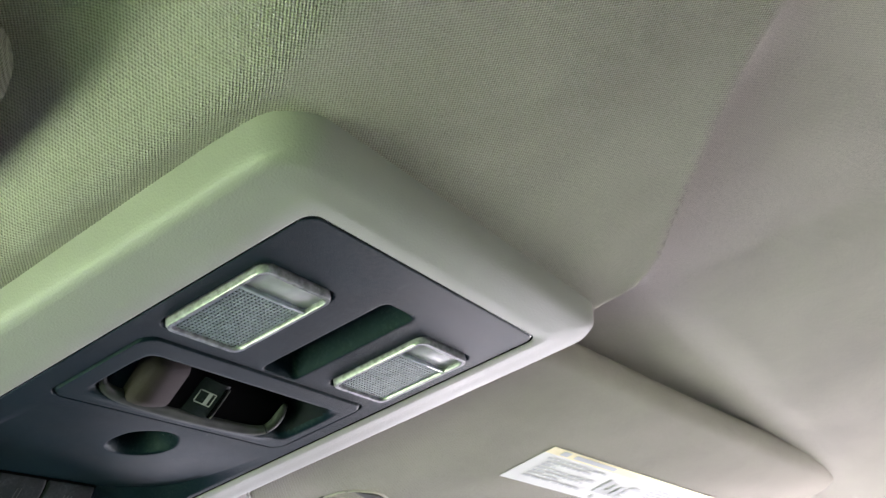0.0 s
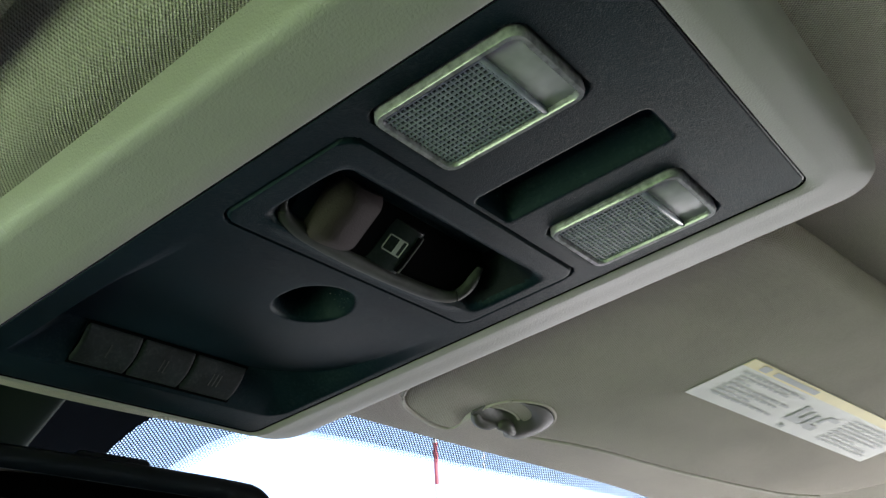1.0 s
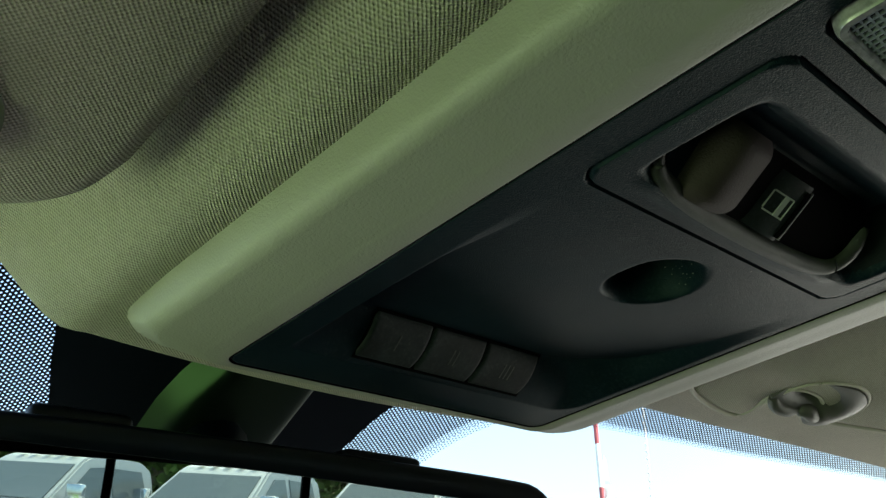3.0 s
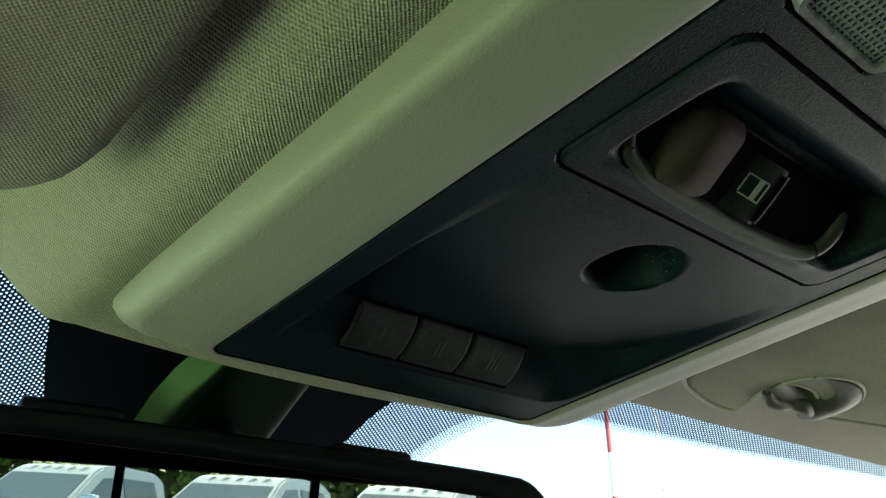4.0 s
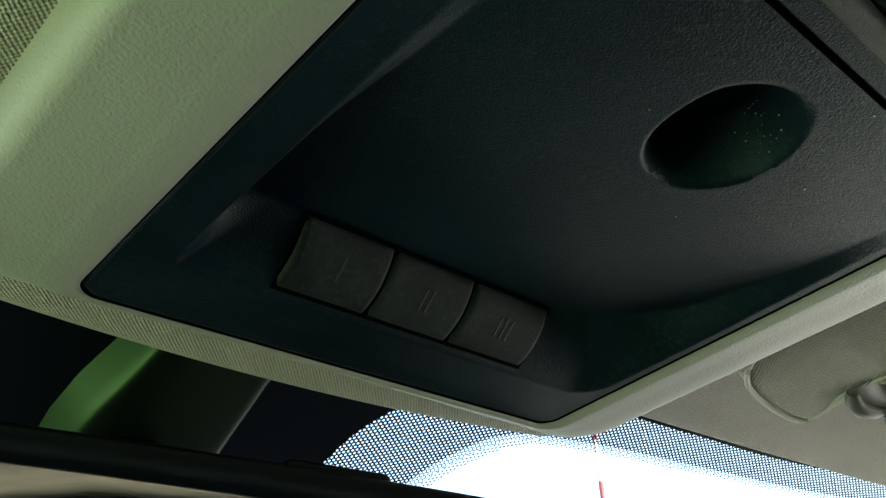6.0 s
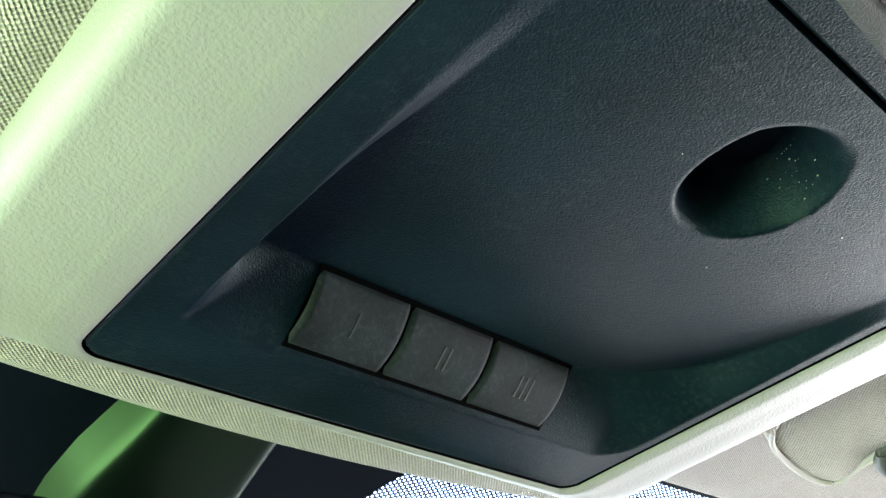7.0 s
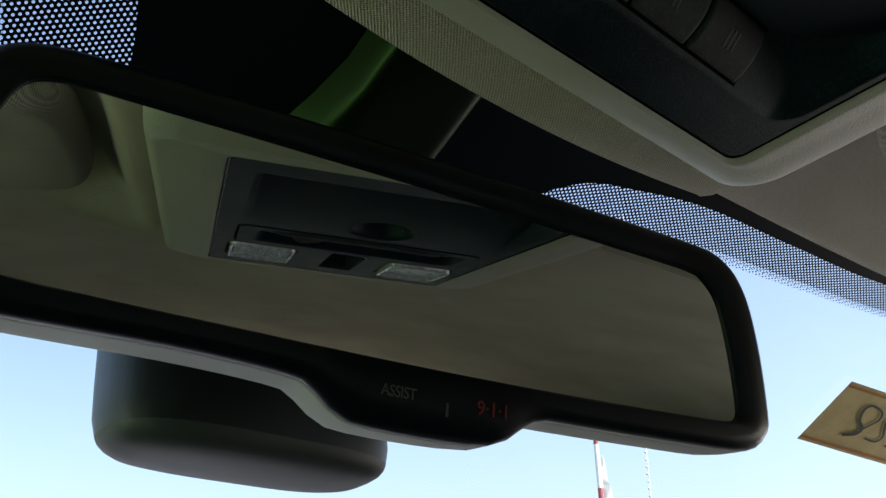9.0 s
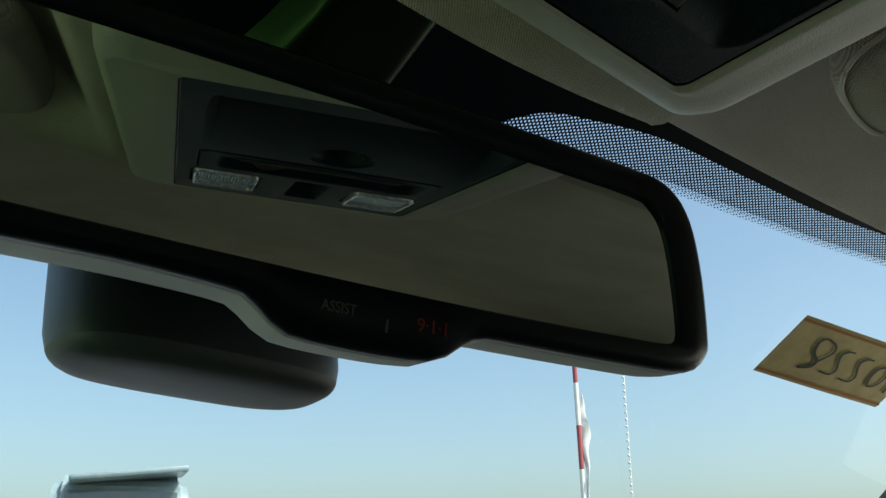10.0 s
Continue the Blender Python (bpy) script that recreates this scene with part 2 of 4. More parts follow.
BONNET = plain("bonnet_paint", (0.38, 0.41, 0.45), rough=0.3, spec=0.5, vary=0.03)
CARGLASS = plain("far_window_glass", (0.09, 0.115, 0.125), rough=0.06, spec=0.8)
RUBBER = plain("tyre_rubber", (0.02, 0.02, 0.02), rough=0.85, vary=0.2)
CHROME = plain("chrome", (0.75, 0.76, 0.78), rough=0.12, metal=1.0)
ASPHALT = plain("asphalt", (0.12, 0.118, 0.11), rough=0.95, vary=0.3, scale=3.0)
LAWN = plain("mown_grass", (0.105, 0.185, 0.048), rough=0.9, vary=0.4, scale=5.0)
VAN_PAINT = plain("van_paint_grey", (0.24, 0.31, 0.35), rough=0.3, vary=0.08)
RED = plain("red_paint", (0.36, 0.075, 0.085), rough=0.5)
WHITE = plain("white_paint", (0.78, 0.78, 0.76), rough=0.5)
LEAF = plain("leaf", (0.06, 0.10, 0.02), rough=0.8, spec=0.1, vary=0.6, scale=3.0)
BARK = plain("bark", (0.12, 0.09, 0.06), rough=0.9, vary=0.4)
glow, gnodes, glinks, gbsdf = tree_of("red_backlit_print")
gbsdf.inputs["Base Color"].default_value = (0.12, 0.010, 0.010, 1)
gbsdf.inputs["Emission Color"].default_value = (1.0, 0.05, 0.04, 1)
gbsdf.inputs["Emission Strength"].default_value = 0.002


# ---- building helpers ----
def finish(ob_name, bm, material, smooth=True):
    me = bpy.data.meshes.new(ob_name)
    bmesh.ops.recalc_face_normals(bm, faces=bm.faces)
    for f in bm.faces:
        f.smooth = smooth
    bm.to_mesh(me)
    bm.free()
    me.materials.append(material)
    if smooth:
        me.set_sharp_from_angle(angle=radians(40))
    return me


def part(name, bm, material, parent, label="", smooth=True, m=None):
    ob = new(name, finish(name, bm, material, smooth))
    ob.parent = parent
    if m is not None:
        ob.matrix_basis = m
    return tagged(ob, label=label) if label else ob


def solo(name, bm, material, m=None, label="", category="", group="", kind="", smooth=True):
    ob = new(name, finish(name, bm, material, smooth))
    if m is not None:
        ob.matrix_world = m
    return tagged(ob, label, category, group, kind)


def thing(name, m, label, category, group="", kind=""):
    ob = new(name)
    ob.empty_display_size = 0.02
    ob.matrix_world = m
    return tagged(ob, label, category, group, kind)


def box(bm, lo, hi, bevel=0.0, seg=2):
    vs = bmesh.ops.create_cube(bm, size=1.0)["verts"]
    for v in vs:
        v.co = Vector([lo[i] + (v.co[i] + 0.5) * (hi[i] - lo[i]) for i in range(3)])
    if bevel:
        edges = list({e for v in vs for e in v.link_edges})
        bmesh.ops.bevel(bm, geom=edges, offset=bevel, segments=seg, affect="EDGES", profile=0.5)
    return bm


def boxed(lo, hi, bevel=0.0, seg=2):
    return box(bmesh.new(), lo, hi, bevel, seg)


def rounded(x0, x1, y0, y1, r, seg=6):
    """The outline of a rectangle with round corners, counter-clockwise."""
    pts = []
    for cx, cy, a0 in ((x1 - r, y1 - r, 0), (x0 + r, y1 - r, 90), (x0 + r, y0 + r, 180), (x1 - r, y0 + r, 270)):
        for i in range(seg + 1):
            a = radians(a0 + 90 * i / seg)
            pts.append((cx + r * math.cos(a), cy + r * math.sin(a)))
    return pts


def loft(bm, loops, closed=True, cap_first=False, cap_last=False):
    rings = [[bm.verts.new(p) for p in loop] for loop in loops]
    n = len(rings[0])
    for a, b in zip(rings, rings[1:]):
        for i in range(n if closed else n - 1):
            j = (i + 1) % n
            bm.faces.new((a[i], a[j], b[j], b[i]))
    if cap_first:
        bm.faces.new(rings[0][::-1])
    if cap_last:
        bm.faces.new(rings[-1])
    return bm


def field(f, x0, x1, y0, y1, step, keep=None, skirt=0.0):
    """A sheet z = f(x, y) over a rectangle; keep() trims it."""
    nx, ny = max(2, round((x1 - x0) / step)), max(2, round((y1 - y0) / step))
    bm = bmesh.new()
    grid = [[None] * (ny + 1) for _ in range(nx + 1)]
    for i in range(nx + 1):
        x = x0 + (x1 - x0) * i / nx
        for j in range(ny + 1):
            y = y0 + (y1 - y0) * j / ny
            grid[i][j] = bm.verts.new((x, y, f(x, y)))
    for i in range(nx):
        for j in range(ny):
            if keep:
                c = (grid[i][j].co + grid[i + 1][j + 1].co) / 2
                if not keep(c.x, c.y):
                    continue
            bm.faces.new((grid[i][j], grid[i][j + 1], grid[i + 1][j + 1], grid[i + 1][j]))
    if keep:
        bmesh.ops.delete(bm, geom=[v for v in bm.verts if not v.link_faces], context="VERTS")
    return bm


def step01(a, b, v):
    t = min(1.0, max(0.0, (v - a) / (b - a)))
    return t * t * (3 - 2 * t)


def rr_dist(x, y, x0, x1, y0, y1, r):
    """Signed distance to a rectangle with round corners: below nought inside."""
    qx, qy = abs(x - (x0 + x1) / 2) - (x1 - x0) / 2 + r, abs(y - (y0 + y1) / 2) - (y1 - y0) / 2 + r
    return math.hypot(max(qx, 0), max(qy, 0)) + min(max(qx, qy), 0) - r


def ribbon(bm, pts_a, pts_b):
    va, vb = [bm.verts.new(p) for p in pts_a], [bm.verts.new(p) for p in pts_b]
    for i in range(len(va) - 1):
        bm.faces.new((va[i], va[i + 1], vb[i + 1], vb[i]))
    return bm


def tube(bm, path, radius, seg=8):
    path = [Vector(p) for p in path]
    rad = radius if isinstance(radius, (list, tuple)) else [radius] * len(path)
    loops = []
    for i, p in enumerate(path):
        d = (path[min(i + 1, len(path) - 1)] - path[max(i - 1, 0)]).normalized()
        a = d.orthogonal().normalized()
        b = d.cross(a)
        loops.append([p + rad[i] * (math.cos(k * 2 * math.pi / seg) * a + math.sin(k * 2 * math.pi / seg) * b) for k in range(seg)])
    return loft(bm, loops, True, True, True)


def spline(pts, n):
    """n + 1 points on a smooth line through pts."""
    p = [Vector(q) for q in pts]
    out = []
    for k in range(n + 1):
        s = k / n * (len(p) - 1)
        i = min(int(s), len(p) - 2)
        t = s - i
        a, b, c, e = p[max(i - 1, 0)], p[i], p[i + 1], p[min(i + 2, len(p) - 1)]
        out.append(0.5 * ((2 * b) + (c - a) * t + (2 * a - 5 * b + 4 * c - e) * t * t + (3 * b - a - 3 * c + e) * t ** 3))
    return out


# ---- large structure: headliner, windshield, cab shell ----
def glass_z(x, y):
    return 0.044 - 0.44 * (y - 0.53) - 0.23 * x * x


def lip_y(x):
    out = max(0.0, abs(x) - 0.20)
    return 0.3785 - 0.62 * min(abs(x), 0.125) ** 2 + 0.030 * step01(0.126, 0.180, abs(x)) - 0.075 * out - 0.10 * out * out


# half-width of the hump behind the console
TAIL = ((-0.015, 0.133), (-0.05, 0.126), (-0.07, 0.112), (-0.10, 0.072), (-0.13, 0.036), (-0.16, 0.006), (-0.20, -0.03), (-0.30, -0.12), (-0.50, -0.30))


def roof_fall(y):
    """The lining runs level behind the console, then falls towards the rear window."""
    d = max(0.0, -0.26 - y)
    return 0.01 * y - 0.112 * d * d / (d + 0.15)


def headliner_z(x, y):
    """Underside of the roof lining: a hump round the console, recesses above the visors, curled up at the windshield."""
    base = (0.076 if x > 0 else 0.062) - 0.13 * max(0.0, abs(x) - 0.20) - 0.25 * max(0.0, abs(x) - 0.55) ** 2 * 4
    base += (0.064 - 0.05 * max(0.0, abs(x) - 0.20) - base) * step01(0.25, 0.38, y)
    base += (0.050 - (0.076 if x > 0 else 0.062)) * step01(0.02, -0.06, y)
    if y < 0:
        base += roof_fall(y)
    hump = 0.0155 + 0.005 * step01(0.22, -0.03, y)
    if y < 0:
        hump += 0.031 * step01(-0.04, -0.27, y) + roof_fall(y)
    half = 0.133
    for (ya, ha), (yb, hb) in zip(TAIL, TAIL[1:]):
        if yb <= y < ya:
            half = ha + (hb - ha) * (ya - y) / (ya - yb)
    if y < TAIL[-1][0]:
        half = -0.30
    back = step01(-0.01, -0.10, y)
    left = step01(-0.002, 0.040 + 0.070 * back, -x - 0.133)
    s = x - half
    right = step01(-0.006, 0.036, s)
    crisp = step01(-0.02, -0.06, y)
    if crisp and s > -0.006:
        u = min(1.0, (s + 0.006) / (0.032 + 0.20 * step01(-0.14, -0.26, y)))
        u = math.sqrt(u * u + 0.0036) - 0.06
        right += (1 - (1 - u) ** 3 - right) * crisp
    rise = max(left, right)
    z = hump + (base - hump) * rise
    # the crease behind the console is drawn tight into a low ridge
    z -= 0.0018 * math.exp(-((s + 0.004) / 0.0085) ** 2) * step01(-0.015, -0.05, y) * step01(-0.24, -0.12, y)
    # a shallow groove where the lining meets the surround on the driver side
    if x < -0.115:
        u = min(1.0, max(0.0, (-x - 0.121) / 0.030))
        z += 0.0030 * (1 - u) ** 2 * step01(-0.04, 0.02, y) * (1 - step01(0.300, 0.345, y))
    d = lip_y(x) - y
    if d < 0.015:
        k = (0.015 - max(0.0, d)) / 0.015
        z += 0.012 * (1 - math.sqrt(max(0.0, 1 - k * k)))
    return z


def headliner_sheet():
    bm = bmesh.new()
    xs = [-0.80 + 0.02 * i for i in range(24)] + [-0.32 + 0.005 * i for i in range(52)] + [-0.06 + 0.0025 * i for i in range(96)] + [0.18 + 0.005 * i for i in range(28)] + [0.32 + 0.02 * i for i in range(25)]
    ts = [i / 40 * 0.62 for i in range(40)] + [0.62 + 0.38 * i / 130 for i in range(131)]
    rows = []
    for x in xs:
        front = lip_y(x)
        row = []
        for t in ts:
            y = -1.55 + (front + 1.55) * t if t < 0.62 else (-1.55 + (front + 1.55) * 0.62) + (front - (-1.55 + (front + 1.55) * 0.62)) * (t - 0.62) / 0.38
            row.append(bm.verts.new((x, y, headliner_z(x, y))))
        # the front edge turns up towards the header
        row.append(bm.verts.new((x, front + 0.0005, headliner_z(x, front) + 0.010)))
        row.append(bm.verts.new((x, front - 0.004, max(headliner_z(x, front) + 0.03, 0.085))))
        rows.append(row)
    for a, b in zip(rows, rows[1:]):
        for j in range(len(a) - 1):
            c = (a[j].co + b[j + 1].co) / 2
            if abs(c.x) < 0.110 and -0.012 < c.y < 0.334:
                continue          # the opening that takes the console
            bm.faces.new((a[j], a[j + 1], b[j + 1], b[j]))
    return bm


solo("ceiling", headliner_sheet(), CLOTH, CAR, "beige knitted cloth headliner with a hump round the console", "headliner", kind="structure")


def glass_point(x, y, drop=0.0):
    return (x, y, glass_z(x, y) - drop)


def glass_sheet(x0, x1, y0, y1, n, m_, drop, keep=None):
    bm = bmesh.new()
    g = [[bm.verts.new(glass_point(x0 + (x1 - x0) * i / n, y0 + (y1 - y0) * j / m_, drop)) for j in range(m_ + 1)] for i in range(n + 1)]
    for i in range(n):
        for j in range(m_):
            bm.faces.new((g[i][j], g[i][j + 1], g[i + 1][j + 1], g[i + 1][j]))
    return bm


windshield = thing("window_1", CAR, "raked curved windshield with dotted black enamel border", "windshield", kind="structure")
pane = part("pane", glass_sheet(-0.74, 0.78, 0.30, 1.15, 40, 24, -0.004), GLASS, windshield)
pane.visible_shadow = False

# the printed border: curves A (towards the roof) and B (towards the view) bound the dotted band
RIGHT_A = [(0.107, 0.56), (0.110, 0.53), (0.114, 0.510), (0.120, 0.480), (0.131, 0.459), (0.145, 0.445), (0.160, 0.436), (0.180, 0.430), (0.24, 0.415), (0.326, 0.403), (0.426, 0.385), (0.60, 0.335), (0.76, 0.27)]
RIGHT_B = [(0.168, 0.56), (0.173, 0.53), (0.180, 0.509), (0.192, 0.483), (0.205, 0.4655), (0.216, 0.4547), (0.228, 0.4488), (0.242, 0.4448), (0.297, 0.4343), (0.355, 0.4233), (0.455, 0.4005), (0.62, 0.351), (0.77, 0.30)]
LEFT_A = [(-0.070, 0.56), (-0.075, 0.53), (-0.082, 0.510), (-0.092, 0.486), (-0.100, 0.464), (-0.110, 0.446), (-0.121, 0.436), (-0.136, 0.426), (-0.20, 0.412), (-0.29, 0.397), (-0.39, 0.377), (-0.56, 0.327), (-0.72, 0.26)]
LEFT_B = [(-0.135, 0.56), (-0.139, 0.53), (-0.142, 0.510), (-0.147, 0.490), (-0.154, 0.474), (-0.163, 0.464), (-0.174, 0.457), (-0.190, 0.451), (-0.26, 0.432), (-0.32, 0.416), (-0.42, 0.395), (-0.58, 0.35), (-0.73, 0.29)]


for a_line, b_line, thin, fade in ((RIGHT_A, RIGHT_B, 0.80, 0.90), (LEFT_A, LEFT_B, 0.88, 0.95)):
    dotted = DOTS if a_line is RIGHT_A else LEFT_DOTS
    pa, pb = spline([(*q, 0) for q in a_line], 72), spline([(*q, 0) for q in b_line], 72)
    strips = [[glass_point(*(p.lerp(q, k)).xy, 0.0025) for p, q in zip(pa, pb)] for k in (0.0, thin / 2, thin, fade, 1.0)]
    bm = bmesh.new()
    for s0, s1 in zip(strips[:2], strips[1:3]):
        ribbon(bm, s0, s1)
    bmesh.ops.remove_doubles(bm, verts=bm.verts, dist=1e-6)
    part("dotted_border", bm, dotted, windshield, "black enamel with rows of clear dots")
    part("thinning_border", ribbon(bmesh.new(), strips[2], strips[3]), WIDE_DOTS, windshield, "black enamel with large clear dots")
    part("fading_border", ribbon(bmesh.new(), strips[3], strips[4]), FADE, windshield, "rows of small black enamel dots")
bm = bmesh.new()
ra, la = spline([(*q, 0) for q in RIGHT_A], 72), spline([(*q, 0) for q in LEFT_A], 72)
cols = []
for k in range(21):
    # between the two curves the print is solid; above them it runs up under the lining
    cols.append([glass_point(*(p.lerp(q, k / 20)).xy, 0.0025) for p, q in zip(la, ra)])
for s0, s1 in zip(cols, cols[1:]):
    ribbon(bm, s0, s1)
for line, sx in ((ra, 1), (la, -1)):
    up = [p for p in line if abs(p.x - 0.02) > 0.11]
    ribbon(bm, [glass_point(p.x, p.y, 0.0025) for p in up], [glass_point(p.x, p.y - 0.16, 0.0025) for p in up])
part("solid_border", bm, FRIT, windshield, "solid black enamel patch behind the mirror")

# cab shell in level coordinates
AXIS = 0.02
cab = thing("cab_shell", Matrix.Identity(4), "white painted pickup cab around the seats", "truck cab", kind="structure")


def wall_with_hole(x, thick, y0, y1, z0, z1, hy0, hy1, hz0, hz1, lean):
    """A side of the cab with a window opening; lean moves the top inwards."""
    bm = bmesh.new()
    for a in ((y0, hy0, z0, z1), (hy1, y1, z0, z1), (hy0, hy1, z0, hz0), (hy0, hy1, hz1, z1)):
        vs = []
        for dx in (0, thick):
            for y, z in ((a[0], a[2]), (a[1], a[2]), (a[1], a[3]), (a[0], a[3])):
                vs.append(bm.verts.new((x + dx - lean * max(0.0, z - 1.15), y, z)))
        for q in ((0, 1, 2, 3), (7, 6, 5, 4), (0, 4, 5, 1), (1, 5, 6, 2), (2, 6, 7, 3), (3, 7, 4, 0)):
            bm.faces.new([vs[i] for i in q])
    return bm


for side in (-1, 1):
    part("lower_door", boxed((AXIS + side * 0.885 - 0.025, -1.55, 0.55), (AXIS + side * 0.885 + 0.025, 1.05, 1.17), 0.01), TRIM, cab)
    for yy0, yy1, hh0, hh1 in ((-0.45, 0.26, -0.38, 0.25), (-1.55, -0.45, -1.40, -0.52)):
        part("side_wall", wall_with_hole(AXIS + side * 0.86, side * 0.05, yy0, yy1, 1.17, 1.84, hh0, hh1, 1.19, 1.68, side * 0.18), TRIM, cab, smooth=False)
        bm = bmesh.new()
        xs = [AXIS + side * (0.885 - 0.18 * (z - 1.15)) for z in (1.18, 1.69)]
        bm.faces.new([bm.verts.new(p) for p in ((xs[0], hh0, 1.18), (xs[0], hh1, 1.18), (xs[1], hh1, 1.69), (xs[1], hh0, 1.69))])
        # rear panes are darkened only to cut the light from behind
        g = part("side_glass", bm, SIDE_GLASS if yy1 > 0 else DIMMED_GLASS, cab, smooth=False)
        g.visible_shadow = yy1 < 0
part("floor_pan", boxed((AXIS - 0.90, -1.6, 0.50), (AXIS + 0.90, 1.25, 0.55)), TRIM, cab, smooth=False)
part("dashboard", boxed((AXIS - 0.85, 0.62, 0.55), (AXIS + 0.85, 1.28, 1.12), 0.05, 3), DASH, cab)
# unseen bonnet ahead of the windshield, added to throw daylight up into the cab
bm = bmesh.new()
loft(bm, [[(AXIS + u * 0.92, y, z - 0.05 * u * u) for u in (-1, -0.8, -0.5, 0, 0.5, 0.8, 1)] for y, z in ((1.20, 1.17), (1.6, 1.19), (2.1, 1.17), (2.45, 1.12), (2.55, 1.02), (2.57, 0.55))], False)
part("bonnet", bm, BONNET, cab, "silver-white painted bonnet")
part("roof_skin", boxed((AXIS - 0.72, -1.58, 1.875), (AXIS + 0.72, 0.20, 1.90), 0.01, 2), PAINT, cab)
bm = bmesh.new()
loft(bm, [[(AXIS - 0.72, 0.20, 1.875), (AXIS + 0.72, 0.20, 1.875), (AXIS + 0.72, 0.20, 1.90), (AXIS - 0.72, 0.20, 1.90)],
          [(AXIS - 0.72, 0.36, 1.775), (AXIS + 0.72, 0.36, 1.775), (AXIS + 0.72, 0.37, 1.80), (AXIS - 0.72, 0.37, 1.80)]], True, True, True)
part("roof_header", bm, PAINT, cab, smooth=False)
for side in (-1, 1):
    bm = bmesh.new()
    tube(bm, [(AXIS + side * 0.79, 0.20, 1.83), (AXIS + side * 0.95, 1.00, 1.15)], 0.045, 10)
    part("front_pillar", bm, TRIM, cab)
# rear wall with the three-pane sliding window
RW = -1.50
for lo, hi in (((-0.88, RW - 0.06, 0.55), (0.88, RW, 1.36)), ((-0.88, RW - 0.06, 1.722), (0.88, RW, 1.86)), ((-0.88, RW - 0.06, 1.36), (-0.66, RW, 1.722)), ((0.66, RW - 0.06, 1.36), (0.88, RW, 1.722))):
    part("rear_wall", boxed((lo[0] + AXIS, lo[1], lo[2]), (hi[0] + AXIS, hi[1], hi[2])), TRIM, cab, smooth=False)
rear_window = thing("window_2", Matrix.Identity(4), "three-pane sliding rear cab window in black frame", "rear window", kind="structure")
for x in (-0.215, 0.25):
    part("divider", boxed((x - 0.010, RW - 0.05, 1.36), (x + 0.010, RW - 0.01, 1.722), 0.003), BLACK, rear_window)
for x0, x1 in ((-0.64, -0.225), (-0.205, 0.24), (0.26, 0.68)):
    p = part("pane", boxed((x0, RW - 0.034, 1.36), (x1, RW - 0.030, 1.722)), SIDE_GLASS, rear_window, smooth=False)
    p.visible_shadow = False
part("header_trim", boxed((AXIS - 0.70, RW, 1.715), (AXIS + 0.70, RW + 0.03, 1.775), 0.008), BLACK, rear_window)


# ---- overhead console ----
console = thing("overhead_console", CAR, "cream overhead console with dark grained centre panel", "overhead console")
PX, PY0, PY1 = 0.0885, -0.001, 0.3270


def bezel_loop(left, right, rear, front, z, r, z_left=None):
    """One line round the surround; its driver side may run at a height of its own, blending in at the corners."""
    out = []
    for x, y in rounded(-PX - left, PX + right, PY0 - rear, PY1 + front, r, 10):
        k = 0.0 if z_left is None else step01(-PX + 0.004, -PX - left * 0.9, x)
        # the driver side flares a little towards the windshield
        flare = 0.0026 * left / 0.0336 * step01(0.19, 0.335, y) * step01(-PX + 0.004, -PX, x)
        out.append((x - flare, y, z + k * ((z if z_left is None else z_left) - z)))
    return out


# cross-sections from the panel's edge outwards: left, right, rear, front reach, height, corner radius, height on the driver side
BEZEL = ((0.0002, 0.0002, 0.0002, 0.0002, 0.0007, 0.0067), (0.0006, 0.0006, 0.0005, 0.0005, 0.0004, 0.0069),
         (0.0016, 0.0016, 0.0012, 0.0009, 0.0003, 0.0071), (0.0085, 0.0045, 0.0060, 0.0015, -0.0003, 0.0085, 0.0006), (0.0100, 0.0055, 0.0072, 0.0018, -0.0003, 0.0088, 0.0008),
         (0.0108, 0.0065, 0.0080, 0.0020, -0.0002, 0.0090, 0.0010), (0.0114, 0.0072, 0.0086, 0.0021, -0.0001, 0.0091, 0.0011), (0.0270, 0.0140, 0.0140, 0.0027, 0.0010, 0.0123, 0.0032),
         (0.0282, 0.0150, 0.0150, 0.0028, 0.0012, 0.0125, 0.0035), (0.0298, 0.0204, 0.0165, 0.0034, 0.0016, 0.0136, 0.0044),
         (0.0314, 0.0260, 0.0180, 0.0054, 0.0024, 0.0148, 0.0057), (0.0323, 0.0314, 0.0198, 0.0088, 0.0036, 0.0164, 0.0075), (0.0328, 0.0367, 0.0216, 0.0130, 0.0056, 0.0180, 0.0098),
         (0.0332, 0.0418, 0.0233, 0.0183, 0.0098, 0.0192, 0.0130), (0.0334, 0.0449, 0.0244, 0.0225, 0.0180, 0.0200, 0.0180), (0.0336, 0.0475, 0.0249, 0.0240, 0.0300, 0.0205, 0.0300))
bm = bmesh.new()
loft(bm, [bezel_loop(*row) for row in BEZEL])
part("bezel", bm, CREAM, console, "cream grained plastic surround")
bm = bmesh.new()
loft(bm, [bezel_loop(-0.0003, -0.0003, -0.0003, -0.0003, 0.0130, 0.0064), bezel_loop(0.0002, 0.0002, 0.0002, 0.0002, 0.0008, 0.0067)])
part("seam", bm, BLACK, console, "thin black gap round the panel")

LAMPS = ((-0.0762, -0.0326), (0.0330, 0.0766))
LAMP_Y = (0.0335, 0.0917)
HOLE = (0.0050, 0.1965, 0.0165)


